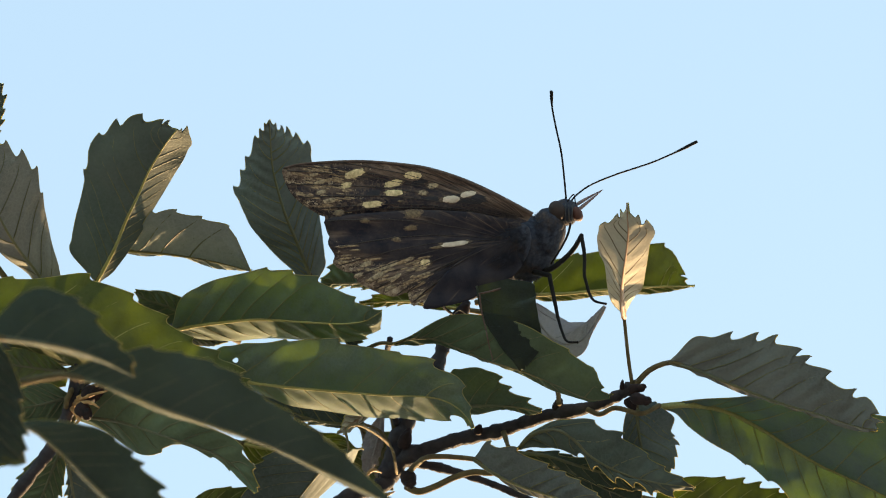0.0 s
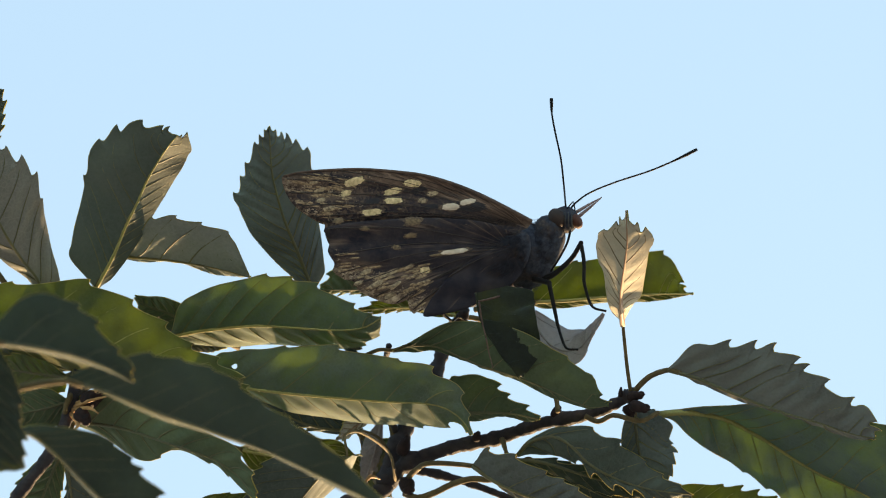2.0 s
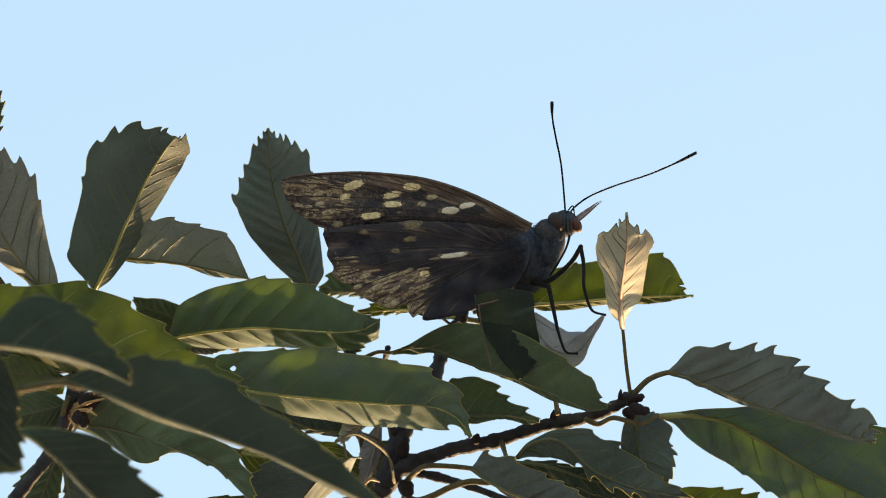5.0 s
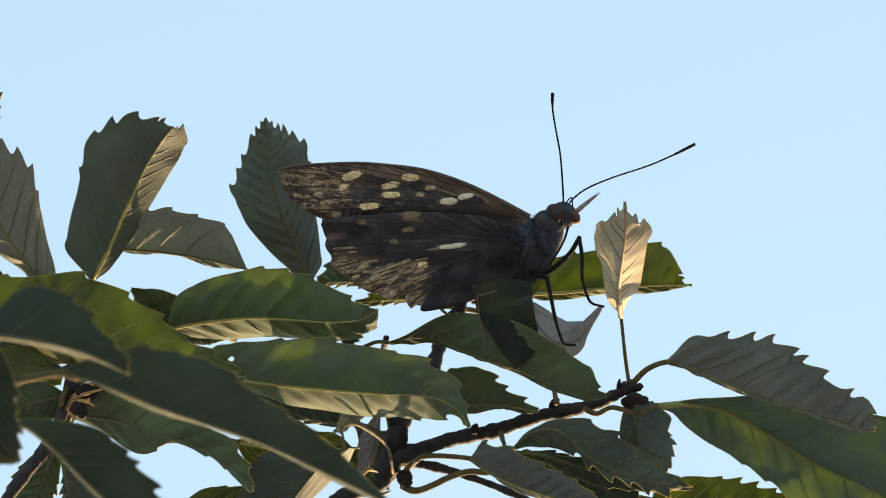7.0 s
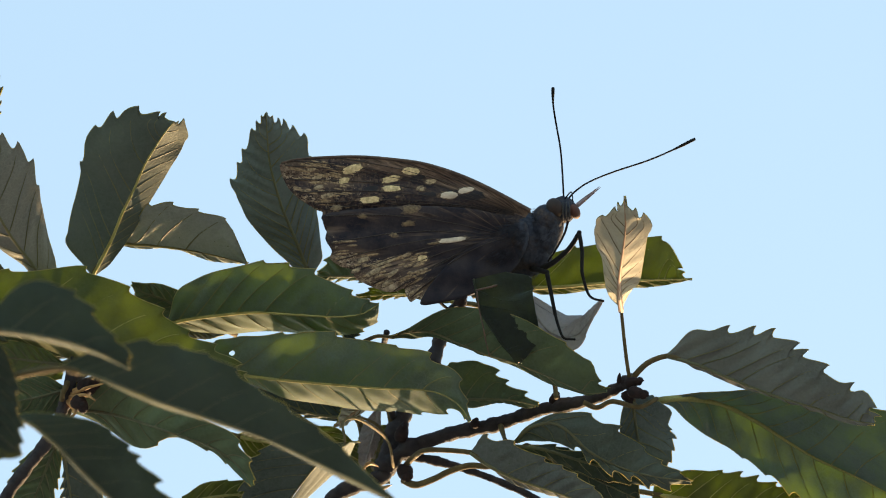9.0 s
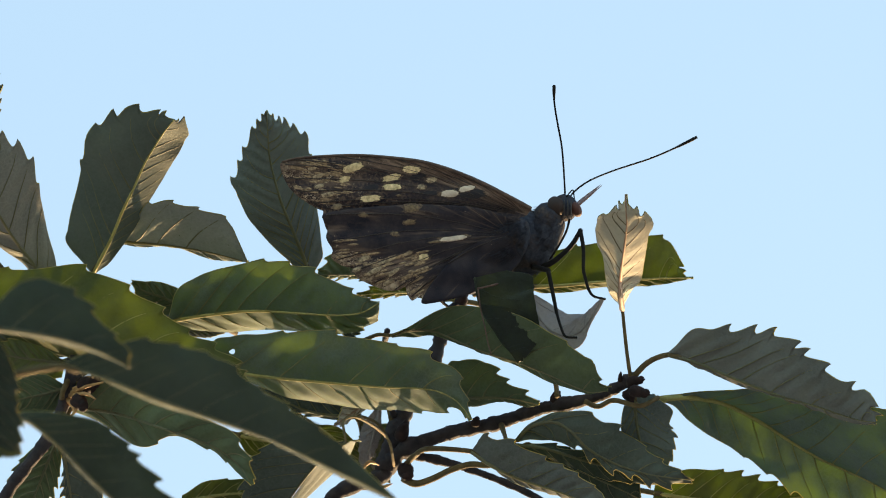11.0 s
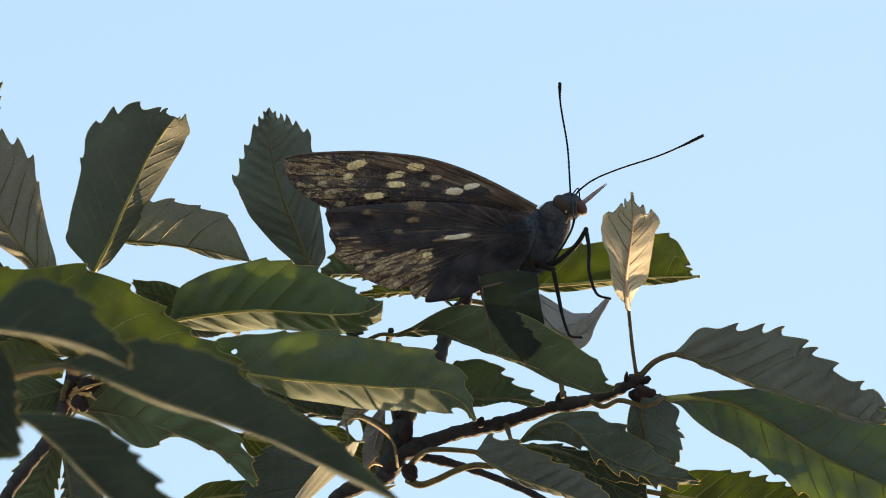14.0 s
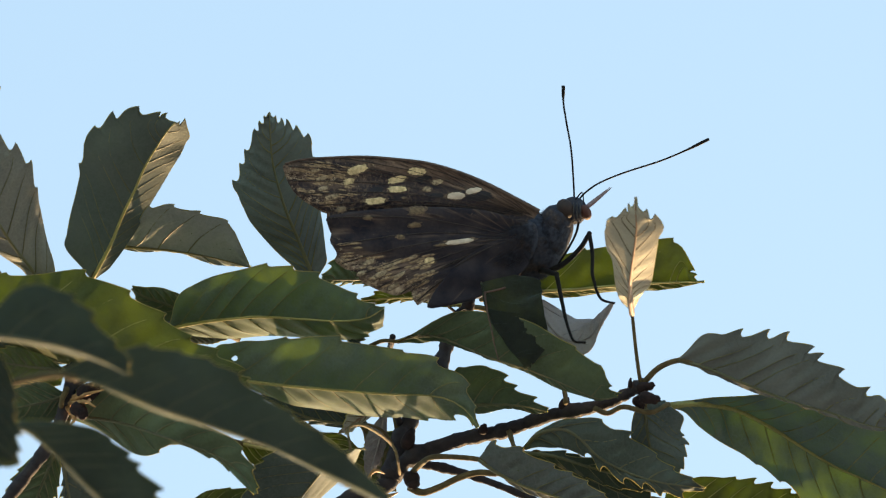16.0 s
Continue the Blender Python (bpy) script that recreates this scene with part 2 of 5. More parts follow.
def wing_skin(name, hub, near, far_off, costa=0.0, wear=0.75, mottle=0.0):
    """Blue-black scales with brown streaks along the veins; worn pale flecks thicken towards the outer margin."""
    m, n, l, b = shader(name, 0.8)
    b.inputs["Specular IOR Level"].default_value = 0.08
    tc, turn, axes = n.new("ShaderNodeTexCoord"), n.new("ShaderNodeMapping"), n.new("ShaderNodeSeparateXYZ")
    turn.inputs["Rotation"].default_value = (radians(-PITCH), 0, 0)
    l.new(tc.outputs["Object"], turn.inputs["Vector"])
    l.new(turn.outputs[0], axes.inputs[0])

    def sums(op, a, c):
        k = n.new("ShaderNodeMath")
        k.operation = op
        for i, v in enumerate((a, c)):
            if isinstance(v, (int, float)):
                k.inputs[i].default_value = v
            else:
                l.new(v, k.inputs[i])
        return k.outputs[0]

    x, z = axes.outputs[0], axes.outputs[2]
    angle = sums("ARCTAN2", z, sums("MULTIPLY", x, -1.0))
    reach = sums("SQRT", sums("ADD", sums("MULTIPLY", x, x), sums("MULTIPLY", z, z)), 0.0)

    def streaks(across, out, detail):
        v, t = n.new("ShaderNodeCombineXYZ"), n.new("ShaderNodeTexNoise")
        l.new(sums("MULTIPLY", angle, across), v.inputs[0])
        l.new(sums("MULTIPLY", reach, out), v.inputs[1])
        t.inputs["Scale"].default_value, t.inputs["Detail"].default_value = 1.0, detail
        l.new(v.outputs[0], t.inputs["Vector"])
        return t.outputs["Fac"]

    base = ramp(n, l, grain(n, l, 220.0, 5.0), [(0.35, (0.018, 0.018, 0.029)), (0.7, (0.044, 0.040, 0.049))])
    tawny = ramp(n, l, streaks(46.0, 130.0, 4.0), [(0.36, (0.026, 0.020, 0.022)), (0.62, (0.20, 0.145, 0.118))])
    # brown along the leading edge and in loose patches
    front = sums("ADD", sums("MULTIPLY", sums("ADD", angle, -0.27), costa), sums("MULTIPLY", sums("ADD", streaks(9.0, 70.0, 2.0), -0.53), 3.5))
    far = n.new("ShaderNodeMapRange")
    dist = n.new("ShaderNodeVectorMath")
    dist.operation = "DISTANCE"
    dist.inputs[1].default_value = ROOT.to_3x3() @ (Vector(hub) * 0.001)
    l.new(tc.outputs["Object"], dist.inputs[0])
    for i, v in enumerate((near, far_off, 0.0, 1.0), 1):
        far.inputs[i].default_value = v
    l.new(dist.outputs["Value"], far.inputs[0])
    inner = n.new("ShaderNodeMapRange")
    for i, v in enumerate((0.017, 0.030, 0.0, 1.0), 1):
        inner.inputs[i].default_value = v
    l.new(reach, inner.inputs[0])
    worn = sums("MULTIPLY", far.outputs[0], inner.outputs[0])
    mask = ramp(n, l, sums("ADD", front, sums("MULTIPLY", worn, 0.9)), [(0.0, (0, 0, 0)), (0.7, (1, 1, 1))])
    col = blend(n, l, mask, base, tawny)
    if mottle:   # brown mottling between the spots
        patch = sums("ADD", sums("MULTIPLY", grain(n, l, 1500.0, 5.0), 0.6), sums("MULTIPLY", streaks(34.0, 420.0, 3.0), 0.4))
        dapple = ramp(n, l, patch, [(0.46, (0, 0, 0)), (0.56, (1, 1, 1))])
        amount = sums("MULTIPLY", dapple, sums("ADD", sums("MULTIPLY", worn, 0.6), 0.4 * mottle))
        col = blend(n, l, amount, col, ramp(n, l, grain(n, l, 700.0, 3.0), [(0.35, (0.062, 0.044, 0.042)), (0.65, (0.15, 0.11, 0.09))]))
    fleck = sums("ADD", sums("MULTIPLY", streaks(70.0, 700.0, 4.0), 0.4), sums("MULTIPLY", grain(n, l, 3600.0, 5.0), 0.6))
    bands = streaks(17.0, 45.0, 1.0)
    seen = sums("ADD", fleck, sums("MULTIPLY", worn, sums("ADD", sums("MULTIPLY", bands, wear), -0.165)))
    pale = ramp(n, l, grain(n, l, 600.0, 3.0), [(0.35, (0.13, 0.095, 0.078)), (0.65, (0.50, 0.41, 0.31))])
    col = blend(n, l, ramp(n, l, seen, [(0.66, (0, 0, 0)), (0.74, (1, 1, 1))]), col, pale)
    l.new(col, b.inputs["Base Color"])
    relief(n, l, b, fleck, 0.5, 0.0002)
    return m


# ---- mesh helpers ----
class Shape:
    """Vertices in millimetres and faces with a material slot each."""

    def __init__(self):
        self.v, self.f, self.s = [], [], []

    def tube(self, pts, radii, sides=8, slot=0, cap=True):
        pts = [Vector(p) for p in pts]
        first, side = len(self.v), None
        for i, p in enumerate(pts):
            d = (pts[min(i + 1, len(pts) - 1)] - pts[max(i - 1, 0)]).normalized()
            if side is None:
                side = d.orthogonal().normalized()
            side = (side - d * side.dot(d)).normalized()
            other = d.cross(side)
            for k in range(sides):
                a = 2 * math.pi * k / sides
                self.v.append(p + (side * math.cos(a) + other * math.sin(a)) * radii[i])
        for i in range(len(pts) - 1):
            for k in range(sides):
                a, b = first + i * sides + k, first + i * sides + (k + 1) % sides
                self.f.append((a, b, b + sides, a + sides))
                self.s.append(slot)
        if cap:
            self.f += [tuple(range(first, first + sides))[::-1], tuple(range(len(self.v) - sides, len(self.v)))]
            self.s += [slot, slot]
        return self

    def ball(self, c, radii, turn=None, rough=0.0, rows=12, cols=18, seed=0, slot=0):
        first = len(self.v)
        turn = turn or Matrix.Identity(3)
        for i in range(rows + 1):
            th = math.pi * i / rows
            for k in range(cols):
                ph = 2 * math.pi * k / cols
                d = Vector((math.sin(th) * math.cos(ph), math.sin(th) * math.sin(ph), math.cos(th)))
                q = 1 + rough * noise.noise(d * 3 + Vector((seed, 0, 0)))
                self.v.append(Vector(c) + turn @ Vector([d[j] * radii[j] * q for j in range(3)]))
        for i in range(rows):
            for k in range(cols):
                a, b = first + i * cols + k, first + i * cols + (k + 1) % cols
                self.f.append((a, a + cols, b + cols, b))
                self.s.append(slot)
        return self


def smooth_line(pts, steps=6):
    """A curve through the points."""
    p = [Vector(q) for q in pts]
    p = [p[0] * 2 - p[1]] + p + [p[-1] * 2 - p[-2]]
    out = []
    for i in range(1, len(p) - 2):
        for k in range(steps):
            t = k / steps
            a, b, c, d = p[i - 1], p[i], p[i + 1], p[i + 2]
            out.append(0.5 * (2 * b + (c - a) * t + (2 * a - 5 * b + 4 * c - d) * t * t + (3 * b - a - 3 * c + d) * t ** 3))
    return out + [p[-2]]


def taper(n, a, b):
    return [a + (b - a) * i / (n - 1) for i in range(n)]


def thing(name, where, label, category, group="", kind=""):
    ob = new(name)
    ob.location = at(where)
    ob.empty_display_size = 0.01
    ob["root"] = tuple(ob.location)
    return tagged(ob, label, category, group, kind)


def part(name, shape, material, parent, label="", pivot=None, smooth=True):
    """Links a shape as one mesh under a thing or a part."""
    home = Vector(parent["root"])
    root = at(pivot) if pivot is not None else home
    me = bpy.data.meshes.new(name)
    me.from_pydata([at(v) - root for v in shape.v], [], shape.f)
    for m in (material if isinstance(material, (list, tuple)) else [material]):
        me.materials.append(m)
    me.polygons.foreach_set("material_index", shape.s)
    me.polygons.foreach_set("use_smooth", [smooth] * len(shape.f))
    me.update()
    ob = new(name, me)
    ob.parent, ob.location = parent, root - home
    ob["root"] = tuple(root)
    return tagged(ob, label)


# ---- leaves ----
def along(values, s):
    """A smooth reading between evenly spaced values, s from 0 to 1."""
    n = len(values) - 1
    f = min(max(s, 0.0), 1.0) * n
    i = min(int(f), n - 1)
    t = f - i
    a, b, c, d = (values[min(max(i + k, 0), n)] for k in (-1, 0, 1, 2))
    if isinstance(a, (int, float)):
        return max(0.0, 0.5 * (2 * b + (c - a) * t + (2 * a - 5 * b + 4 * c - d) * t * t + (3 * b - a - 3 * c + d) * t ** 3))
    return 0.5 * (2 * b + (c - a) * t + (2 * a - 5 * b + 4 * c - d) * t * t + (3 * b - a - 3 * c + d) * t ** 3)


def leaf(branch, rib, left, right, teeth=11, tooth=1.5, bare=0.3, wave=0.5, curl=-0.16, stalk=None, skin="mature", holes=(),
         seed=1, label="", vein=1.0, stalk_r=0.62, fine=True, sweep=0.95, ltips=None, rtips=None, claw=1.7, bend=(0.0, 0.0), rib_r=0.5):
    """A toothed oak leaf along its midrib. left, right: lean of that half from the view plane in degrees (base, tip; positive
    leans away) and its spread in millimetres at even steps from base to tip. ltips, rtips: where the teeth of that margin
    stand along the midrib and their length. bend: degrees by which each half rolls on from the midrib to its margin."""
    rnd = random.Random(seed)
    under, upper = SKINS[skin]
    rib_skin = {"thin": VEIN, "soft": VEIN_GREEN, "lit": VEIN_GREEN, "pale": VEIN_BROWN, "dry": under, "shadowed": under}.get(skin, VEIN_DARK)
    pts = [Vector(p) for p in rib]
    long = smooth_line(pts, 12)
    run = [0.0]
    for a, b in zip(long, long[1:]):
        run.append(run[-1] + (b - a).length)
    length = run[-1]
    knots = []
    for k in range(33):
        want, i = length * k / 32, 0
        while i < len(run) - 2 and run[i + 1] < want:
            i += 1
        knots.append(long[i].lerp(long[i + 1], (want - run[i]) / max(run[i + 1] - run[i], 1e-6)))
    tooth_l, tooth_r = tooth if isinstance(tooth, tuple) else (tooth, tooth)
    bare_l, bare_r = bare if isinstance(bare, tuple) else (bare, bare)

    def stand(s):
        s = min(max(s, 0.0), 1.0)
        p = along(knots, s)
        t = (along(knots, min(s + 0.04, 1.0)) - along(knots, max(s - 0.04, 0.0))).normalized()
        away = Vector((0, 1, 0))
        away = (away - t * away.dot(t)).normalized()
        return p, t, t.cross(away) * -1 if t.cross(away).dot(Vector((-t.z, 0, t.x))) < 0 else t.cross(away), away

    phase = rnd.uniform(0, 6)

    def spot(side, s, v, push=0.0, lift=0.0):
        a0, a1, *wide = left if side > 0 else right
        over = max(s - 1.0, 0.0)
        p, t, perp, away = stand(s)
        a = radians(a0 + (a1 - a0) * min(s, 1.0))
        e = perp * (side * math.cos(a)) + away * math.sin(a)
        n = perp * (side * math.sin(a)) - away * math.cos(a)
        full = along(wide, s) / max(math.cos(a), 0.2)
        r = full * v + push
        roll = radians(bend[0] if side > 0 else bend[1])
        up = curl * full * v * v + wave * v * v * math.sin(6.3 * (1.7 * s + phase) + side)
        up += 1.3 * vein * (1 - v) * v * math.cos(2 * math.pi * teeth * (s - 0.9 * full * v / length))
        up += 0.65 * min(full / 8.0, 1.0) * v * noise.noise(Vector((s * length * 0.11, v * full * 0.14, seed * 7.3 + side * 3.1)))
        up -= roll * full * v * v * 0.5
        return p + t * (over * length) + e * r + n * (up + lift), n

    shape, thick, cols = Shape(), 0.13, 9 if fine else 4
    rise = (0.0, 0.2, 0.4, 0.58, 0.74, 0.87, 0.95, 1.0) if fine else (0.0, 0.6, 1.0)
    edge, rims, ends = [], [], {}
    for side in (1, -1):
        size, skip, tips = (tooth_l, bare_l, ltips) if side > 0 else (tooth_r, bare_r, rtips)
        if tips is None:
            tips = []
            for k in range(teeth):
                grow = min(1.0, max(0.0, ((k + 0.5) / teeth - skip) / 0.2)) * rnd.uniform(0.65, 1.25) * size * (0.45 if k == teeth - 1 else 1.0)
                tips.append(((k + 0.86 + rnd.uniform(-0.08, 0.08)) / teeth, grow))
        else:   # the smooth part of the margin below the first tooth
            gap = 1.0 / teeth
            lead = int(tips[0][0] / gap)
            tips = [((k + 0.5) * tips[0][0] / (lead + 0.5), 0.0) for k in range(lead)] + list(tips)
        ends[side] = [q for q, _ in tips]
        rows, last = [], 0.0
        for k, (q, grow) in enumerate(tips):
            q = max(q, last + 0.006)
            for p in rise:
                rows.append((last + (q - last) * p, grow * p ** claw, grow * 0.55 * p ** 5))
            room = (tips[k + 1][0] if k + 1 < len(tips) else 1.0) - q
            step = max(min(0.02, 0.3 * room), 0.001)
            if fine:
                rows += [(q + step * 0.25, grow * 0.62, grow * 0.22), (q + step * 0.6, grow * 0.25, 0.0)]
            last = q + step
        rows.append((min(last + 0.3 * (1.0 - last), 1.0) if last < 1 else 1.0, 0.0, 0.0))
        rows.append((1.0, 0.0, 0.0))
        off, wide = len(shape.v), cols + 1
        for s, reach, ahead in rows:
            s = min(s, 1.0)
            for c in range(wide):
                v = c / cols
                q, n = spot(side, s, v)
                if c >= cols - 1 and (reach or ahead):
                    run_on = (spot(side, min(s + 0.012, 1.0), 1.0)[0] - spot(side, min(s + 0.012, 1.0) - 0.012, 1.0)[0]).normalized()
                    out = run_on.cross(n).normalized() * -side
                    if c == cols:
                        q = q + out * reach + run_on * ahead
                    else:
                        q = q + out * reach * 0.3
                shape.v += [q + n * thick, q - n * thick]
        idx = lambda i, c, k: off + 2 * (i * wide + c) + k
        rims.append([(shape.v[idx(i, cols, 0)] + shape.v[idx(i, cols, 1)]) * 0.5 for i in range(len(rows))])
        gone = set()
        for hside, hs, hv, hr in holes:
            if hside != side:
                continue
            hi = min(range(1, len(rows) - 1), key=lambda i: abs(rows[i][0] - hs))
            hc = int(hv * cols)
            gone |= {(hi - 1, hc - 1), (hi, hc - 1), (hi - 1, hc), (hi, hc)}
            for k in (0, 1):
                mid = shape.v[idx(hi, hc, k)]
                for di in (-1, 0, 1):
                    for dc in (-1, 0, 1):
                        if di or dc:
                            q = idx(hi + di, hc + dc, k)
                            shape.v[q] = mid + (shape.v[q] - mid).normalized() * hr
        for i in range(len(rows) - 1):
            for c in range(cols):
                if (i, c) in gone:
                    continue
                q = [(i, c), (i, c + 1), (i + 1, c + 1), (i + 1, c)]
                order = q if side < 0 else q[::-1]
                shape.f.append(tuple(idx(a, b, 0) for a, b in order))
                shape.f.append(tuple(idx(a, b, 1) for a, b in order[::-1]))
                shape.s += [0, 1]
            k = len(shape.v)
            shape.v += [shape.v[idx(i, cols, 0)], shape.v[idx(i, cols, 1)], shape.v[idx(i + 1, cols, 1)], shape.v[idx(i + 1, cols, 0)]]
            edge.append((k, k + 1, k + 2, k + 3) if side > 0 else (k + 3, k + 2, k + 1, k))
    shape.f += edge
    shape.s += [2] * len(edge)
    blade = part("leaf", shape, [under, upper, under if skin in ("dry", "shadowed") else MARGIN], branch, label)

    line = [spot(1, s / 24, 0.0, lift=0.15)[0] for s in range(25)]
    part("midrib", Shape().tube(line, taper(25, rib_r, 0.13), 7 if fine else 4), under if skin in ("dry", "shadowed") else VEIN_ROSE if skin == "pale" else VEIN_DARK if skin in ("grey", "mature", "shade", "sage", "dusky", "downy", "half", "deep") and vein else VEIN, blade)
    if not fine:
        return blade
    for line in rims:
        part("leaf_margin", Shape().tube(line, [0.15] * len(line), 4, cap=False), under if skin in ("dry", "shadowed") else MARGIN, blade)
    for side in (1, -1):
        wide = left[2:] if side > 0 else right[2:]
        for s1 in ends[side][1:]:
            s0 = s1 - sweep * min(along(wide, s1) + 2.0, 14.0) / length
            if s0 < 0.015 or along(wide, s0 + 0.06) < 1.0:
                continue
            line = [spot(side, s0 + (s1 - s0) * v ** 1.15, v, lift=0.07 + 0.06 * vein)[0] for v in (0.0, 0.15, 0.3, 0.45, 0.6, 0.75, 0.9, 0.97)]
            part("side_vein", Shape().tube(line, taper(8, 0.12 if skin in ("thin", "shade", "shadowed") else 0.2, 0.06), 5, cap=False), rib_skin, blade)
    B, ahead = knots[0], (knots[1] - knots[0]).normalized()
    if stalk is None:
        stalk = [B - ahead * 11 + Vector((rnd.uniform(-2, 2), 6, rnd.uniform(-2, 1))), B - ahead * 5 + Vector((0, 2, 0))]
    line = smooth_line([*stalk, tuple(B), tuple(knots[2])], 5)
    part("leaf_stalk", Shape().tube(line, taper(len(line), stalk_r * 1.2, stalk_r * 0.9), 8), STALK, blade)
    return blade


def twig(branch, pts, r0, r1, name="twig", knots=(), seed=3):
    line = smooth_line(pts, 14)
    rnd = random.Random(seed)
    radii = [r * (1 + 0.22 * noise.noise(Vector((k * 0.33, seed * 5.1, 0))) + 0.08 * rnd.uniform(-1, 1)) for k, r in enumerate(taper(len(line), r0, r1))]
    for f, k in knots:
        i = int(f * (len(line) - 1))
        for j, g in ((-2, 0.4), (-1, 0.8), (0, 1.0), (1, 0.8), (2, 0.3)):
            if 0 <= i + j < len(line):
                radii[i + j] *= 1 + (k - 1) * g
    return part(name, Shape().tube(line, radii, 10), BARK, branch)


def bud(branch, c, d, r, length, seed=1):
    """A pointed bud with overlapping scales."""
    d = Vector(d).normalized()
    pts = [Vector(c) + d * length * f for f in (0, 0.12, 0.3, 0.5, 0.7, 0.88, 1.0)]
    core = part("bud", Shape().tube(pts, [r * f for f in (0.6, 0.95, 1.0, 0.9, 0.66, 0.34, 0.06)], 9), BUD, branch)
    side = d.orthogonal().normalized()
    for k in range(9):
        o = Matrix.Rotation(k * 2.4, 3, d) @ side
        h = 0.05 + 0.075 * k
        where = Vector(c) + d * length * (h + 0.1) + o * r * (1.06 - 0.55 * h) * 0.42
        part("bud_scale", Shape().ball(where, (r * 0.5, r * 0.5, length * 0.2), d.to_track_quat("Z", "Y").to_matrix(), 0, 6, 8), BUD, core)
    return core


# ---- ground ----
g = Shape()
N = 24
for i in range(N + 1):
    for k in range(N + 1):
        f = lambda q: math.copysign(abs(q) ** 3, q) * 2500
        x, y = f(2 * i / N - 1), f(2 * k / N - 1)
        g.v.append(Vector((x, y, 0.05 * noise.noise(Vector((x * 0.2, y * 0.2, 0))))))
for i in range(N):
    for k in range(N):
        a = i * (N + 1) + k
        g.f.append((a, a + N + 1, a + N + 2, a + 1))
me = bpy.data.meshes.new("ground")
me.from_pydata(g.v, [], g.f)
me.materials.append(FILL_GROUND)
tagged(new("ground", me), "unseen ground under the oak tree, made pale to bounce fill light", "ground", kind="structure")

# ---- the tree that carries the branches ----
TRUNK = (0.35, 4.3)


def from_world(p):
    return (ROOT.inverted() @ Vector(p)) * 1000


def oak_tree():
    foot = from_world((TRUNK[0], TRUNK[1], -0.1))
    tree = thing("oak_tree", foot, "grey-barked oak trunk with limbs reaching to the leafy branches", "tree")
    w = lambda *q: [from_world(p) for p in q]
    x, y = TRUNK
    line = smooth_line(w((x, y, -0.1), (x + 0.03, y - 0.02, 1.2), (x - 0.05, y - 0.1, 2.4), (x - 0.1, y - 0.3, 3.3)), 8)
    part("trunk", Shape().tube(line, taper(len(line), 115, 70), 16), BARK, tree)
    fork = from_world((x - 0.1, y - 0.3, 3.3))
    for pts, r in ((LIMB_MAIN, 7.0), (LIMB_LEFT, 5.0)):
        line = smooth_line([fork, *pts], 8)
        part("limb", Shape().tube(line, taper(len(line), 45, r), 12), BARK, tree)
    rnd = random.Random(4)
    for k in range(45):   # leaves along the limbs below the view
        y, x = rnd.uniform(0.15, 1.9), rnd.uniform(-0.35, 0.45)
        c = from_world((x * (0.4 + 0.4 * y), ROOT.translation.y + y, CROWN - 0.22 - 0.12 * y - rnd.uniform(0.0, 0.35)))
        d = Vector((rnd.uniform(-1, 1), rnd.uniform(-0.6, 0.9), rnd.uniform(-0.9, 0.5))).normalized() * rnd.uniform(28, 42)
        leaf(tree, [c - d, c + Vector((0, 0, 4)), c + d], (-10, -10, 2, 13, 18, 14, 2), (20, 20, 2, 13, 18, 14, 2), teeth=9, seed=200 + k, fine=False)


LIMB_MAIN = [(60, 250, -900), (-40, 60, -300), (-30.1, 27, -69.8)]
LIMB_LEFT = [(-100, 260, -900), (-190, 60, -300), (-106.4, 0, -69.5)]
oak_tree()


# ---- the branches and their leaves ----
GROUP = "branches of the oak"
main = thing("oak_branch", (-30.1, 27, -69.8), "dark oak twig with toothed green leaves and fat brown buds", "branch", GROUP)
twig(main, [(-30.1, 27, -69.8), (-24.7, 26, -60.4), (-14.0, 25, -56.0), (-9.3, 24, -50.3), (2.1, 22, -45.8), (12.9, 18, -43.5), (23.6, 13, -39.9), (34.3, 8, -37.7), (41.7, 4, -34.7), (46.1, 2, -32.0)], 2.0, 1.35, knots=((0.36, 1.5), (0.3, 1.35), (0.57, 1.25), (0.73, 1.35), (0.96, 1.5)))
twig(main, [(-13.3, 25, -55.0), (-10.2, 28, -44.9), (-5.7, 31, -35.6), (-1.1, 34, -26.8), (1.1, 36, -20.1), (5.1, 37, -14.0)], 2.5, 1.5, knots=((0.2, 1.35), (0.55, 1.2)), seed=5)
twig(main, [(-9.3, 24, -50.9), (-1.2, 25, -52.1), (8.9, 26, -55.1), (20.3, 27, -59.8), (30.5, 28, -65.9)], 1.15, 0.75, knots=((0.25, 1.3),), seed=6)
twig(main, [(-12.6, 9, -21.4), (-13.3, 14, -24.3), (-14.5, 22, -29.7), (-11.0, 28, -42.0)], 0.7, 0.8, seed=12)
bud(main, (44.0, 0, -33.4), (0.9, -0.3, 0.15), 1.3, 4.6)
bud(main, (44.7, -2, -35.2), (0.9, -0.3, -0.2), 1.5, 5.2)
bud(main, (43.7, 2, -35.5), (0.5, -0.2, -0.7), 1.4, 3.4)
bud(main, (42.4, 1, -33.4), (0.05, -0.2, 0.9), 0.6, 2.6)
bud(main, (27.0, 11, -38.5), (0.25, -0.2, 0.9), 1.4, 3.4)
bud(main, (8.2, 18, -44.1), (0.2, -0.3, 0.9), 1.2, 2.6)
bud(main, (-9.7, 23, -47.6), (0.3, -0.2, 0.9), 1.7, 5.5)
bud(main, (4.2, 33, -16.0), (0.4, -0.3, 0.8), 1.6, 4.5)
bud(main, (-8.6, 21, -53.6), (0.2, -0.6, -0.6), 2.0, 5.0)
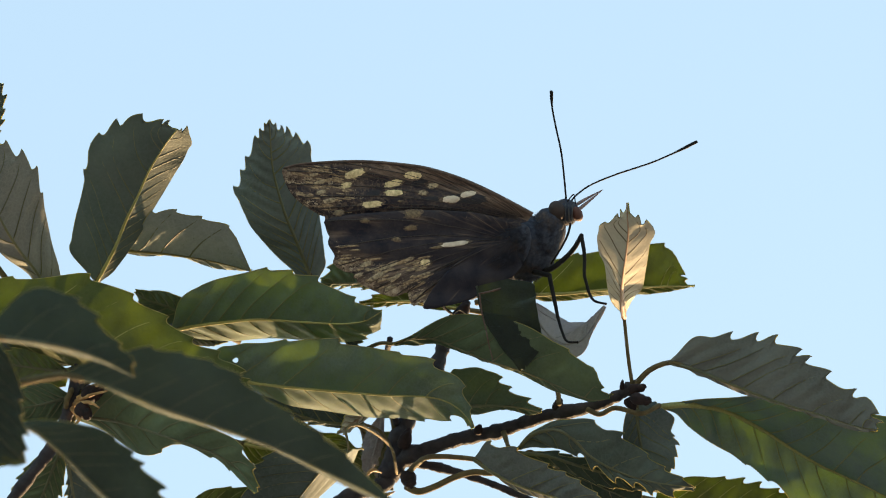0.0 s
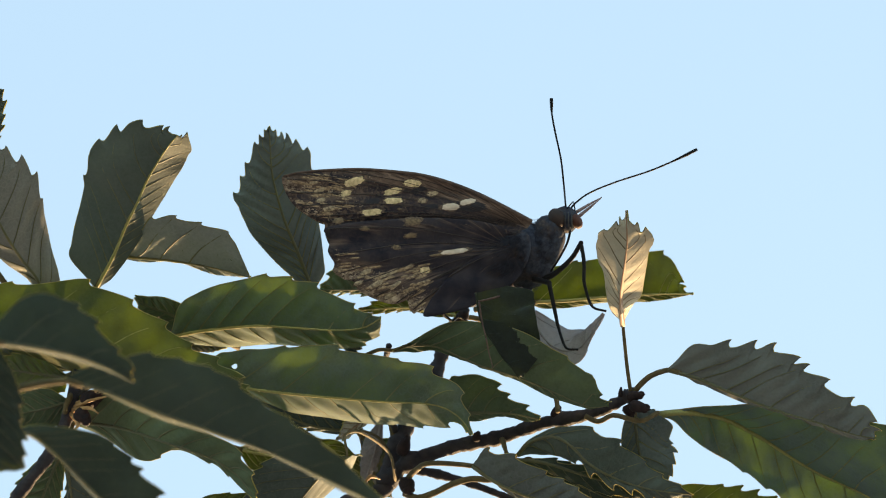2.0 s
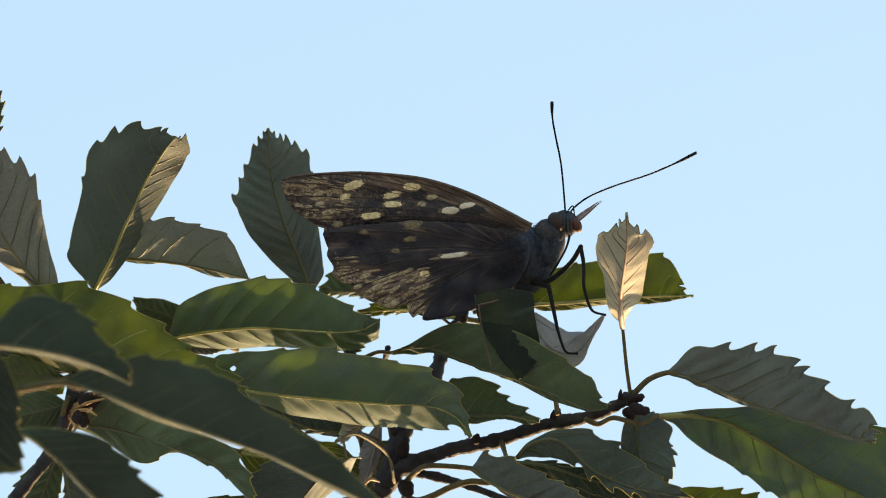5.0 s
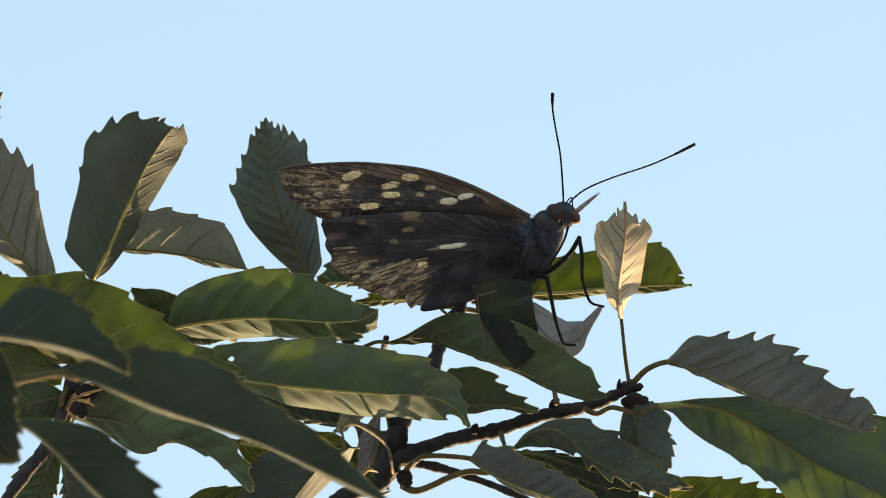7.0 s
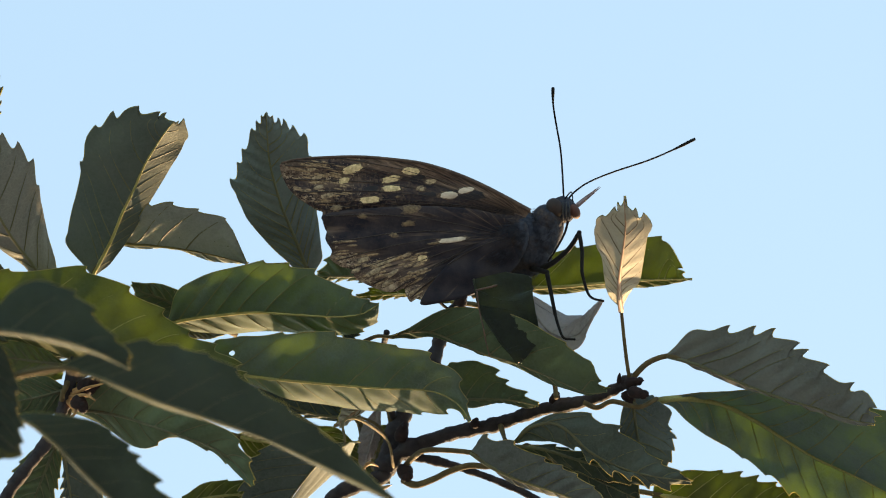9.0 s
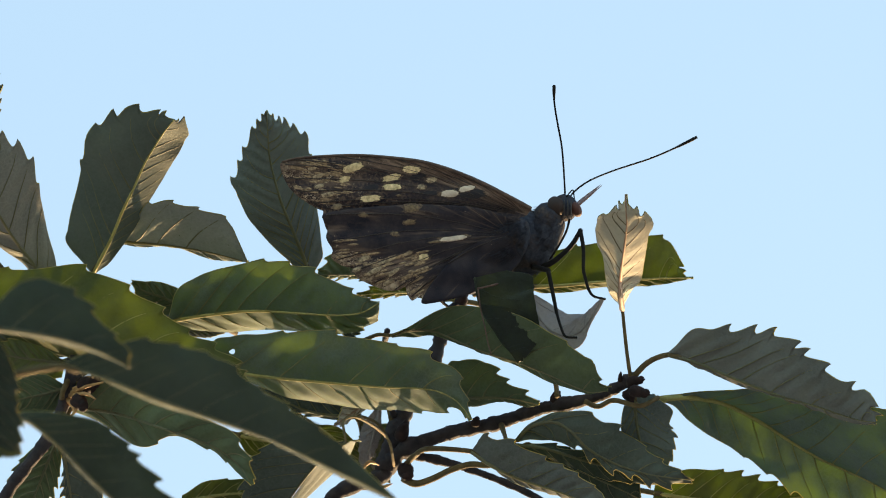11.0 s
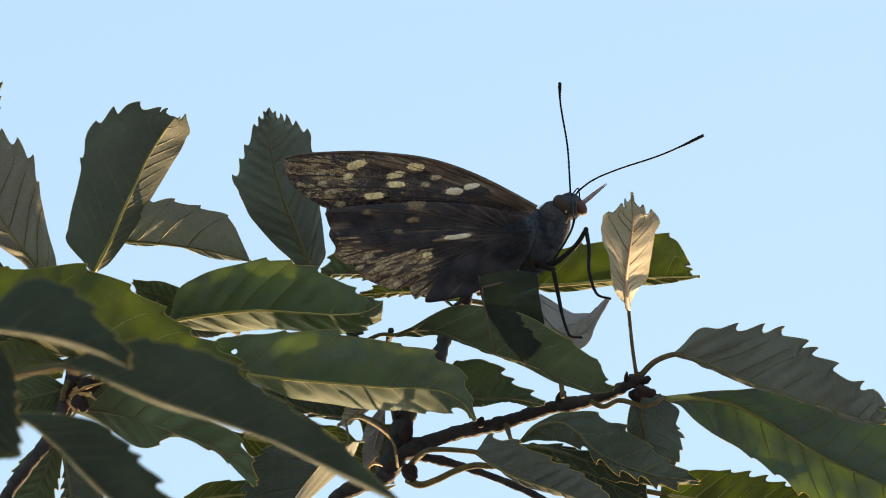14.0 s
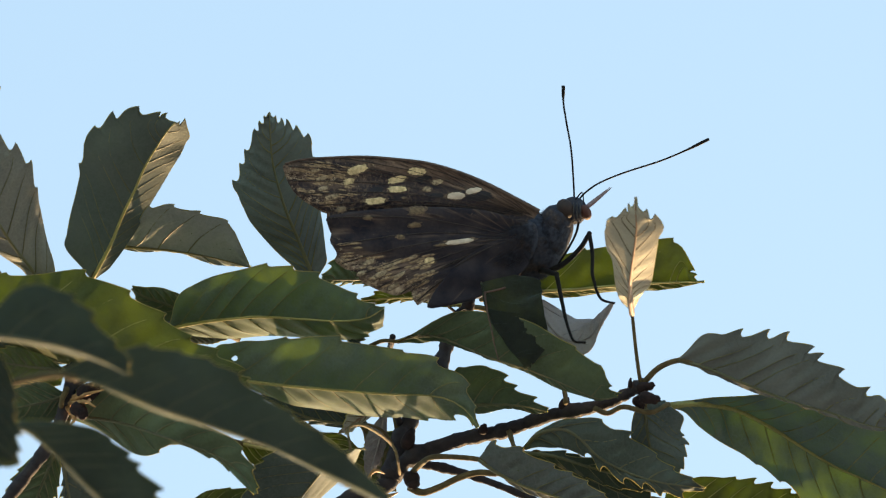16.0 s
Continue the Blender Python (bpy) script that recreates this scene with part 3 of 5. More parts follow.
for pts in ([(-14.6, 20, -53.4), (-16.8, 17, -52.6), (-18.4, 16, -54.2)], [(-11.4, 20, -57.8), (-13.8, 17, -58.6), (-16.0, 16, -58.2)]):
    line = smooth_line(pts, 4)
    part("stipule", Shape().tube(line, [0.1 + 0.4 * math.sin(3.0 * k / (len(line) - 1)) for k in range(len(line))], 6), STIPULE, main, "thin dry stipule")
# upright pale leaf by the tip
leaf(main, [(42.9, -2, -16.1), (42.4, -14, -12.1), (42.3, -27, -8.1), (42.8, -38, -2.8), (43.4, -45, 3.2), (43.2, -48, 7.1), (43.0, -48, 10.8)], (36, 30, 0.5, 0.7, 1.3, 1.8, 2.2, 2.6, 2.9, 3.3, 3.7, 4.1, 4.6, 5.1, 5.7, 6, 6.3, 6.6, 6.3, 5.9, 3.8, 0.7, 0.15), (14, 14, 0.3, 0.8, 1.5, 2.1, 2.7, 3.1, 3.5, 3.9, 4.2, 4.5, 4.7, 4.8, 4.9, 5, 5.1, 5.1, 5.1, 5.3, 2.8, 0.5, 0.15), teeth=9, tooth=(2.3, 2.6), sweep=1.7, bare=0.6, curl=0.08, wave=0.6, vein=0.3, stalk=[(45.2, 1, -33.9), (44.4, 0, -29.3), (43.7, -1, -24.0)], skin="pale", ltips=((0.878, 0.6), (0.926, 1.3), (0.944, 1.6),), rtips=((0.887, 1.8), (0.92, 1.5),), seed=11, label="pale upright oak leaf lit by the low sun", stalk_r=0.4, rib_r=0.7)
# leaf arching outwards
leaf(main, [(53.7, -2, -26.9), (60.4, -2.6, -28.8), (68.3, -3.5, -32.1), (75.0, -4.8, -34.7), (81.6, -6, -37.0), (89.6, -7.2, -39.3), (94.9, -8.5, -41.1), (98.8, -10.5, -42.2), (102.4, -13, -42.6)], (-12, -18, 0.5, 6.8, 8.3, 9.4, 10.4, 11.4, 12.1, 11.5, 10.4, 9.3, 7.9, 6.2, 6, 5.6, 0.15), (68, 68, 0.5, 1.2, 1.5, 1.3, 1, 0.9, 0.8, 1, 1.3, 1.4, 1.5, 1.5, 1.1, 0.6, 0.15), teeth=11, tooth=(3.1, 0.0), bare=0.15, skin="dusky", stalk=[(45.0, 1, -32.8), (49.0, 0, -28.7)], ltips=((0.197, 2.1), (0.312, 2.4), (0.399, 2.4), (0.512, 2.4), (0.567, 2.4), (0.679, 2.4), (0.822, 2.4), (0.957, 2.4), (0.982, 2.4),), seed=12)
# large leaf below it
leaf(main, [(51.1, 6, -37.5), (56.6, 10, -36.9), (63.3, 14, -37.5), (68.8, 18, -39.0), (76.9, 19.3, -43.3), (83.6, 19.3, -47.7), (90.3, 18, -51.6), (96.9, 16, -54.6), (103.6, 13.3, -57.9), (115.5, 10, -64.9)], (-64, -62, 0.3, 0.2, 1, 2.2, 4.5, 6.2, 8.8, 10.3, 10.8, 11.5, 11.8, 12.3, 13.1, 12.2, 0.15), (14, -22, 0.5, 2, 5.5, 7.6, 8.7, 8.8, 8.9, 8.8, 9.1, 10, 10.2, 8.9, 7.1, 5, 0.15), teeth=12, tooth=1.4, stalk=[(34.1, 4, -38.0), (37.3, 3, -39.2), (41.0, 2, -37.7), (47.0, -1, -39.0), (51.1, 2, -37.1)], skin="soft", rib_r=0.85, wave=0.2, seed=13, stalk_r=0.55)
leaf(main, [(50.8, 28, -60.0), (62.9, 27, -61.6), (76.4, 26, -61.6), (88.5, 25, -60.6)], (-10, -10, 3.4, 6.7, 6.7, 5.0, 2.9, 0.5), (20, 20, 1.3, 4.0, 4.7, 4.0, 2.7, 0.5), teeth=9, skin="thin", seed=14)
leaf(main, [(45.8, 5, -36.8), (46.4, 6, -42.8), (47.5, 7, -48.2), (50.8, 8, -56.5)], (0, 0, 4.7, 8.6, 7.5, 7.8, 6.0, 2.7), (10, 10, 2.0, 3.2, 3.8, 3.5, 2.4, 0.7), teeth=8, tooth=0.9, wave=1.0, skin="sage", vein=0.5, seed=15, stalk=[(45.1, 4, -34.7), (45.6, 6, -35.7)])
# leaf that the butterfly stands on
leaf(main, [(-11.7, 6, -22.5), (-7.7, 4.5, -21.3), (-1.7, 3, -21.4), (3.0, 1.5, -23.3), (9.7, 0, -26.1), (19.0, -2.3, -29.0), (27.0, -4, -32.3), (35.0, -5.2, -35.7), (39.5, -6, -35.2)], (-38, -34, 0.2, 0.6, 2.8, 6, 7.8, 9, 9.8, 9.7, 8.6, 7.4, 6.3, 5.4, 0.15), (52, 54, 0.5, 1.6, 0.9, 0.8, 0.8, 0.9, 1, 1, 1.2, 1.4, 0.9, 0.6, 0.15), teeth=10, tooth=(1.3, 0.0), bare=(0.62, 0.5), skin="deep", stalk=[(-24.8, 14, -26.8), (-19.4, 11, -24.3), (-15.0, 8, -22.4)], rib_r=0.3, ltips=((0.745, 0.8), (0.962, 1.1), (0.985, 0.6), (0.985, 1.3),), seed=16, stalk_r=0.45)
leaf(main, [(8.0, -4, -8.8), (9.6, -4.8, -16.2), (13.1, -5, -21.9), (16.6, -5, -26.5), (18.2, -5, -28.8)], (-22, -22, 7.3, 12.2, 12.3, 12.3, 12.3, 12.3, 11.9, 11.2, 10.3, 9.5, 8.4, 7, 0.15), (20, 20, 0.1, 0.1, 0.1, 0.1, 0.1, 0), teeth=9, tooth=(0.7, 0.0), vein=0.4, skin="shadowed", ltips=((0.975, 0.6), (0.985, 0.7),), seed=17, stalk=[(12.2, 12, -15.0), (10.0, 3, -13.4), (8.8, -2.6, -11.0)], stalk_r=0.25, rib_r=0.25, label="shaded oak leaf hanging under the butterfly")
leaf(main, [(21.6, 12, -13.0), (22.8, 9.3, -17.5), (26.0, 6.7, -21.3), (29.7, 4, -22.6), (33.2, 2.7, -21.5), (36.0, 1.3, -17.5), (38.2, 0, -13.5)], (42, 42, 0.5, 12, 12.3, 11.9, 10, 3.7, 3.4, 2.8, 2.1, 1.4, 0.15), (-48, -48, 0.3, 0.6, 1, 1.4, 1.5, 1.3, 2.5, 1.2, 0.7, 0.5, 0.15), teeth=7, tooth=0.2, skin="dry", seed=18, label="grey curled dry oak leaf", vein=0.4, stalk=[(27.6, 5, -36.9), (27.1, 9, -33.2), (24.8, 14, -25.4), (21.8, 15, -17.4)], stalk_r=0.5)
# leaves behind the butterfly
leaf(main, [(20.5, 24, -11.0), (29.9, 23, -10.6), (37.9, 22, -9.8), (50.0, 21, -9.0), (60.0, 20, -8.8)], (-8, -8, 0.5, 6.7, 7.8, 8.2, 8.5, 8.6, 8.8, 8.9, 8.9, 8.9, 8.9, 9, 7.9, 0.9, 0.15), (50, 50, 0.5, 1.7, 1.6, 1.5, 1.6, 1.8, 2, 2.1, 2.2, 1.9, 1.7, 1.4, 1, 0.7, 0.15), teeth=8, tooth=(1.6, 0.2), skin="thin", ltips=((0.314, 0.6), (0.807, 1.1), (0.907, 1.3), (0.919, 1.3),), seed=19)
leaf(main, [(-8.7, 32, -7.3), (-19.5, 30, -8.0), (-29.2, 28, -8.2)], (50, 50, 0.5, 1.1, 1.3, 1.1, 0.3), (-5, -5, 1.3, 6.7, 8.0, 5.4, 0.5), teeth=8, tooth=1.2, skin="deep", seed=20)
leaf(main, [(4.9, 34, -14.5), (-7.3, 32, -12.4), (-20.0, 30, -13.0)], (50, 50, 0.3, 1.1, 1.2, 0.9, 0.1), (-5, -5, 1.3, 3.4, 3.4, 1.9, 0.1), teeth=8, tooth=0.8, skin="thin", seed=28)
leaf(main, [(0.3, 16, -37.5), (8.4, 13, -37.3), (16.4, 10, -37.4), (23.3, 8, -38.8)], (-15, -20, 0.5, 7.8, 8.3, 8.5, 8.3, 7.2, 4.9, 3, 1.7, 0.8, 0.15), (60, 60, 0.5, 2, 2.1, 2.2, 2.1, 1.9, 1.5, 1.1, 1.1, 1, 0.15), teeth=8, tooth=(1.7, 0.2), bare=0.35, ltips=((0.554, 1.7), (0.652, 1.4), (0.825, 1.5), (0.985, 0.6),), skin="deep", seed=21)
# leaves below the twig
leaf(main, [(7.3, 6, -49.9), (11.8, 4.4, -53.1), (17.7, 2.8, -56.0), (24.4, 1.2, -58.2), (31.1, -0.8, -60.5), (40.4, -4, -64.8)], (-18, -18, 4.7, 5.3, 6.9, 6.7, 6.1, 5.5, 5.5, 5, 4.2, 3.4, 0.15), (66, 66, 0.5, 0.5, 0.8, 1.2, 1.3, 1.4, 1.5, 1.3, 0.8, 0.5, 0.15), teeth=10, tooth=(2.0, 0.0), bare=0.1, skin="dusky", stalk=[(-9.3, 23, -54.7), (-6.2, 16, -51.2), (-2.6, 6, -49.3)], ltips=((0.019, 1), (0.223, 0.9), (0.466, 1.1), (0.596, 0.8), (0.696, 0.8), (0.82, 0.7),), seed=22)
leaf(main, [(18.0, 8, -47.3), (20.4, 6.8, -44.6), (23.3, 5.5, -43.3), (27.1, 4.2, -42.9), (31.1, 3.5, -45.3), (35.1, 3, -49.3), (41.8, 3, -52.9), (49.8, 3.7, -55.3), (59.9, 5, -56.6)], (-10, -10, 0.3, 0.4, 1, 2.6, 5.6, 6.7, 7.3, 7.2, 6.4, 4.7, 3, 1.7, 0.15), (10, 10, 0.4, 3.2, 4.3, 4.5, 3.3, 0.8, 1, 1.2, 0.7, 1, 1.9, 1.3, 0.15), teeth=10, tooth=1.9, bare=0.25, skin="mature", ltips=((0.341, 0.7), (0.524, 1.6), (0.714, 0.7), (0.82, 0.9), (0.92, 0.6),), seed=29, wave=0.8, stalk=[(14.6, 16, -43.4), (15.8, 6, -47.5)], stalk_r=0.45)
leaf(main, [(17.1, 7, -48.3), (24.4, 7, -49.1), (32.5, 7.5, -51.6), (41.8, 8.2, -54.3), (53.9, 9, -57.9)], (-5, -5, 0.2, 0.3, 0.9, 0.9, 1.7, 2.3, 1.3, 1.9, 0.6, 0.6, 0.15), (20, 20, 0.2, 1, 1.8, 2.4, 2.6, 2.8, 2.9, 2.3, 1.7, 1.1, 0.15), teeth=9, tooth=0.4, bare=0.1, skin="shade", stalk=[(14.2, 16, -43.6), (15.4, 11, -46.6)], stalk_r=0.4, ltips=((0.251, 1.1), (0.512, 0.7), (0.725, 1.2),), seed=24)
# Leaf set deep to fill the dark shade between its neighbours.
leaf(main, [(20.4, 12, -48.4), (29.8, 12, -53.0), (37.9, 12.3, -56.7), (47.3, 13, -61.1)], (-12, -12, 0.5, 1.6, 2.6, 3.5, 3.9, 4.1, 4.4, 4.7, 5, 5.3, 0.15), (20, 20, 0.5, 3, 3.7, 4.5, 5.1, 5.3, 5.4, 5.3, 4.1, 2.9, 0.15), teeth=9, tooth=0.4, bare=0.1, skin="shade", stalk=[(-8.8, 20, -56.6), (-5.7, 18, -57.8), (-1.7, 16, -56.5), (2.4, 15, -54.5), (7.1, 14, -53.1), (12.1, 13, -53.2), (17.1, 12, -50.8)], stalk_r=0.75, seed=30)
leaf(main, [(-14.3, 30, -38.9), (-16, 29, -46.9), (-18.7, 28, -55.2)], (10, 10, 0.4, 1.3, 1.3, 0.3), (-10, -10, 0.4, 2.7, 2.4, 0.3), teeth=8, tooth=0.3, vein=0.2, skin="dry", seed=25, stalk=[(-11.3, 28, -44.2), (-12.4, 29, -39.5)])
leaf(main, [(-22.3, -22, -47.3), (-25.5, -19, -49.6), (-28.9, -15, -52.3), (-34.3, -10, -59.1), (-39.6, -4, -67.6)], (57, 57, 1.8, 3.1, 4, 5.2, 6, 6.3, 6.4, 6.7, 6.8, 6.8, 0.15), (-22, -22, 0.6, 2.4, 5, 7.5, 10.3, 11.1, 11.6, 10.6, 9.5, 7.6, 0.15), teeth=10, tooth=1.6, ltips=((-0.009, 1.3), (0.014, 1.9),), seed=26, stalk=[(-11.0, 23, -53.6), (-12.6, 10, -46.8), (-19.2, -12, -41.8), (-22.7, -18, -42.3), (-22.5, -21, -45.2)], stalk_r=0.32)
leaf(main, [(-18.7, 18, -41.8), (-30.1, 16, -40.8), (-43.5, 14, -35.4)], (30, 30, 0.3, 1.1, 1.1, 0.7, 0.1), (-12, -12, 0.4, 3.2, 4.0, 2.4, 0.3), teeth=8, stalk=[(-12.5, 26, -47.0), (-15.0, 22, -43.5)], stalk_r=0.35, seed=27)
leaf(main, [(-16.4, 15, -37.2), (-20.4, 13, -40.4), (-25.2, 11, -43.9)], (50, 50, 0.3, 1.6, 1.3, 0.3), (-50, -50, 0.3, 1.9, 1.6, 0.3), teeth=7, tooth=0.5, skin="pale", seed=56)
leaf(main, [(-48.2, 16, -46.2), (-42.2, 15, -47.5), (-34.1, 14, -48.2)], (-10, -10, 0.5, 2.9, 3.2, 1.6, 0.3), (10, 10, 0.5, 4.0, 4.0, 2.7, 0.3), teeth=8, tooth=0.8, skin="thin", seed=57)

leaf(main, [(-10.6, 32, -43.6), (-15.1, 33, -49.7), (-19.4, 34, -56.2)], (5, 5, 0.5, 3.2, 4.0, 2.9, 0.4), (-5, -5, 0.5, 4.0, 4.8, 3.5, 0.4), teeth=8, tooth=0.8, skin="deep", seed=58)
leaf(main, [(-19.4, 32, -43), (-15.1, 33, -48.4), (-12.7, 34, -57.8)], (5, 5, 0.5, 2.4, 2.7, 2.1, 0.4), (5, 5, 0.5, 2.9, 3.5, 2.7, 0.4), teeth=8, tooth=0.7, skin="grey", seed=59)
leaf(main, [(-30.1, 30, -44.2), (-24.7, 31, -48.3), (-18, 32, -59.1)], (10, 10, 0.5, 2.9, 3.5, 2.7, 0.4), (0, 0, 0.5, 2.7, 3.5, 2.7, 0.4), teeth=8, tooth=0.7, skin="thin", seed=60)

left = thing("oak_branch", (-106.4, 0, -69.5), "spray of large dark green oak leaves on a slanting stem", "branch", GROUP)
twig(left, [(-106.4, 0, -69.5), (-101.6, -4, -59.0), (-92.8, -8, -47.3), (-88.2, -6, -37.3), (-86.9, -2, -29.3), (-85.1, 4, -16.0), (-83.8, 6, -7.9)], 1.7, 1.2, knots=((0.5, 1.25),))
twig(left, [(-87.5, -4, -33.3), (-73.0, 4, -22.7), (-61.0, 8, -18.0), (-42.3, 16, -16.0), (-32.9, 22, -9.3)], 1.3, 0.8, seed=8)
bud(left, (-84.8, -8, -35.3), (0.8, -0.4, 0.5), 2.3, 6.0)
bud(left, (-86.1, -9, -37.3), (0.5, -0.5, -0.4), 2.0, 5.0)
for pts in ([(-86.8, -8, -36.2), (-83.4, -11, -34.6), (-79.3, -13, -33.5)], [(-87.2, -8, -36.8), (-83.6, -12, -36.2), (-81.1, -14, -37.5)], [(-87.7, -8, -37.6), (-86.0, -11, -40.2), (-87.6, -12, -42.1)],
            [(-86.4, -8, -35.4), (-82.7, -10, -33.3), (-81.2, -11, -31.7)]):
    line = smooth_line(pts, 4)
    part("stipule", Shape().tube(line, taper(len(line), 0.7, 0.2), 5), STIPULE, left, "thin dry stipule")
# upright leaves against the sky
leaf(left, [(-82.2, 4, -7.9), (-77.9, 2.6, 0.1), (-75.2, 1.1, 6.7), (-72.5, -0.6, 12.1), (-69.8, -3.4, 18.1), (-66.8, -6.3, 23.0), (-65.0, -9.1, 25.6), (-62.8, -12, 28.2)], (-8, -4, 0.5, 8.5, 9.9, 10.7, 11.1, 11.5, 12.4, 13.4, 13.6, 14.3, 13.1, 11.2, 9.2, 4.5, 0.15), (60, 42, 0.5, 1.6, 2, 2.5, 3.3, 3.9, 4.1, 4.4, 4.8, 5, 4.8, 4.6, 4.3, 4, 0.15), vein=0.0, wave=0.3, teeth=13, tooth=(2.4, 0.6), bare=(0.4, 0.8), bend=(0, -30), ltips=((0.512, 0.6), (0.69, 1.2), (0.773, 2.2), (0.876, 2.4), (0.939, 1.8), (0.957, 2.1),), rtips=((0.979, 2.4), (0.985, 0.9),), seed=31, stalk=[(-85.5, 2, -21.3), (-84.8, 4, -17.3)])
leaf(left, [(-93.6, 6, -13.7), (-95.6, 2, -6.6), (-100.0, -4, -0.6), (-103.8, -10, 5.7), (-107.4, -15, 13.6), (-110.0, -19, 22.2), (-112.0, -22, 30.8)], (32, 26, 1.5, 2.2, 2.4, 3, 4, 4.5, 5.2, 4.6, 4.2, 3.9, 3.5, 2, 0.15), (14, 12, 1.5, 4.1, 6, 8.6, 9.8, 10.8, 11.4, 11.8, 11.4, 9.1, 6.4, 4.2, 0.15), teeth=8, tooth=1.7, skin="grey", rtips=((0.481, 0.6), (0.624, 1.6), (0.732, 2.3), (0.814, 1.6), (0.88, 0.8),), seed=32, stalk=[(-86.9, 2, -24.0), (-90.2, 4, -20.0)])
leaf(left, [(-111.9, 4, 18.9), (-108.5, 2, 29.6), (-104.8, 0, 39.3)], (0, 0, 0.5, 2.7, 2.7, 0.3), (0, 0, 0.5, 2.9, 2.9, 0.3), teeth=8, tooth=1.0, seed=33, stalk=[(-97.1, 4, -16.0), (-111.9, 4, 5.5)])
leaf(left, [(-76.4, 14, -0.3), (-70.7, 12.5, -0.7), (-64.0, 10.5, -1.3), (-54.6, 8, -2.9), (-45.6, 5, -5.2)], (-56, -42, 0.5, 1.4, 3.3, 5.1, 6.8, 8.2, 9.1, 9.6, 9.4, 9.2, 9.1, 8.6, 8.2, 7.7, 6.2, 4, 0.15), (68, 68, 0.4, 0.4, 0.5, 0.6, 0.6, 0.6, 0.6, 0.7, 0.9, 1, 1.1, 1.2, 1.1, 0.9, 0.7, 0.6, 0.15), teeth=8, tooth=(0.9, 0.2), curl=-0.04, skin="downy", ltips=((0.31, 1.2), (0.446, 1.1), (0.62, 1), (0.804, 0.7),), seed=34, stalk=[(-83.1, 6, -9.3), (-79.6, 10, -2.8)])
leaf(left, [(-30.9, 20, -8.3), (-34.6, 18.4, 1.1), (-37.8, 16.8, 8.9), (-40.4, 15.2, 18.5), (-41.0, 13.6, 25.0), (-41.3, 12, 30.7)], (4, 0, 0.5, 2.6, 3.7, 5.1, 6.2, 7, 7.8, 8.7, 9.1, 9.5, 9.3, 7.3, 5.8, 4.4, 3.1, 1.3, 0.15), (20, 10, 0.5, 4.1, 5.1, 6, 6.9, 7.7, 8.5, 9, 9.5, 9.7, 9.7, 9.6, 9.2, 8.5, 5.4, 1.5, 0.15), teeth=13, tooth=(2.4, 2.2), bare=(0.45, 0.55), vein=0.9, skin="sage", ltips=((0.629, 1.4), (0.704, 1.2), (0.765, 1.1), (0.879, 1.2), (0.922, 1.3), (0.967, 0.8),), rtips=((0.664, 0.6), (0.813, 1.3), (0.862, 1.4), (0.895, 1.8), (0.915, 1.5), (0.95, 1),), seed=35, stalk=[(-32.2, 24, -12.7), (-32.1, 25, -10.4)])
leaf(left, [(-60.1, 18, -16.4), (-65.4, 16.7, -13.8), (-70.1, 15.3, -12.2), (-73.2, 14, -10.3)], (20, 20, 0.5, 4.1, 4.2, 4.3, 4.2, 3.7, 3, 2.4, 1.7, 0.8, 0.15), (-10, -10, 0.5, 2.9, 3.1, 3.3, 3.1, 3, 2.8, 2.6, 2.2, 1.5, 0.15), teeth=7, tooth=0.3, rtips=((0.984, 0.6),), skin="deep", seed=36)
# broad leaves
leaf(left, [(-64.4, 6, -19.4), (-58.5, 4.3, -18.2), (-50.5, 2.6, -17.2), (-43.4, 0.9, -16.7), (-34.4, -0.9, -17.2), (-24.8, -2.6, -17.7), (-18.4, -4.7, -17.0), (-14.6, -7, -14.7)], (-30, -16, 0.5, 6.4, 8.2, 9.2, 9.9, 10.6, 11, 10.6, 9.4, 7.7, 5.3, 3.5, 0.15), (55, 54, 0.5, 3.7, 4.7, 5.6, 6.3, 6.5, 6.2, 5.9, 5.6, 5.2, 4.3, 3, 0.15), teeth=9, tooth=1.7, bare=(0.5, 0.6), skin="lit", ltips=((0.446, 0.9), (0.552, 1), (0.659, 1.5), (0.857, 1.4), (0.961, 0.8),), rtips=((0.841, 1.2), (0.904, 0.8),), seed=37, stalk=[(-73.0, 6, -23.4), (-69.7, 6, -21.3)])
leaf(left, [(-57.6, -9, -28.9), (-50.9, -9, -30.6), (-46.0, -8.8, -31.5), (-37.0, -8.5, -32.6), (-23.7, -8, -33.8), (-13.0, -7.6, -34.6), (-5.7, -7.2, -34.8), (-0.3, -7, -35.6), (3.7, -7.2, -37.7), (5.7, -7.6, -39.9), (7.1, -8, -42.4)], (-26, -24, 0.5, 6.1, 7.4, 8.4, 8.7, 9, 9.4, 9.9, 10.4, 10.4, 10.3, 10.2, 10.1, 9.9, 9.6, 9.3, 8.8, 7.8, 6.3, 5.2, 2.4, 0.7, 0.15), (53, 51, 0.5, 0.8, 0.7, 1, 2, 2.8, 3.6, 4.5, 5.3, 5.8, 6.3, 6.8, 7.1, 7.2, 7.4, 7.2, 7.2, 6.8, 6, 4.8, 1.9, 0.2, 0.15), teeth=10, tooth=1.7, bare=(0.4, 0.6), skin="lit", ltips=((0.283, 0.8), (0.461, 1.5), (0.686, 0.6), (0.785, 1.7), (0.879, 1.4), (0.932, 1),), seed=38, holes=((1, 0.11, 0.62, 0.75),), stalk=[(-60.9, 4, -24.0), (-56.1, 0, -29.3)])
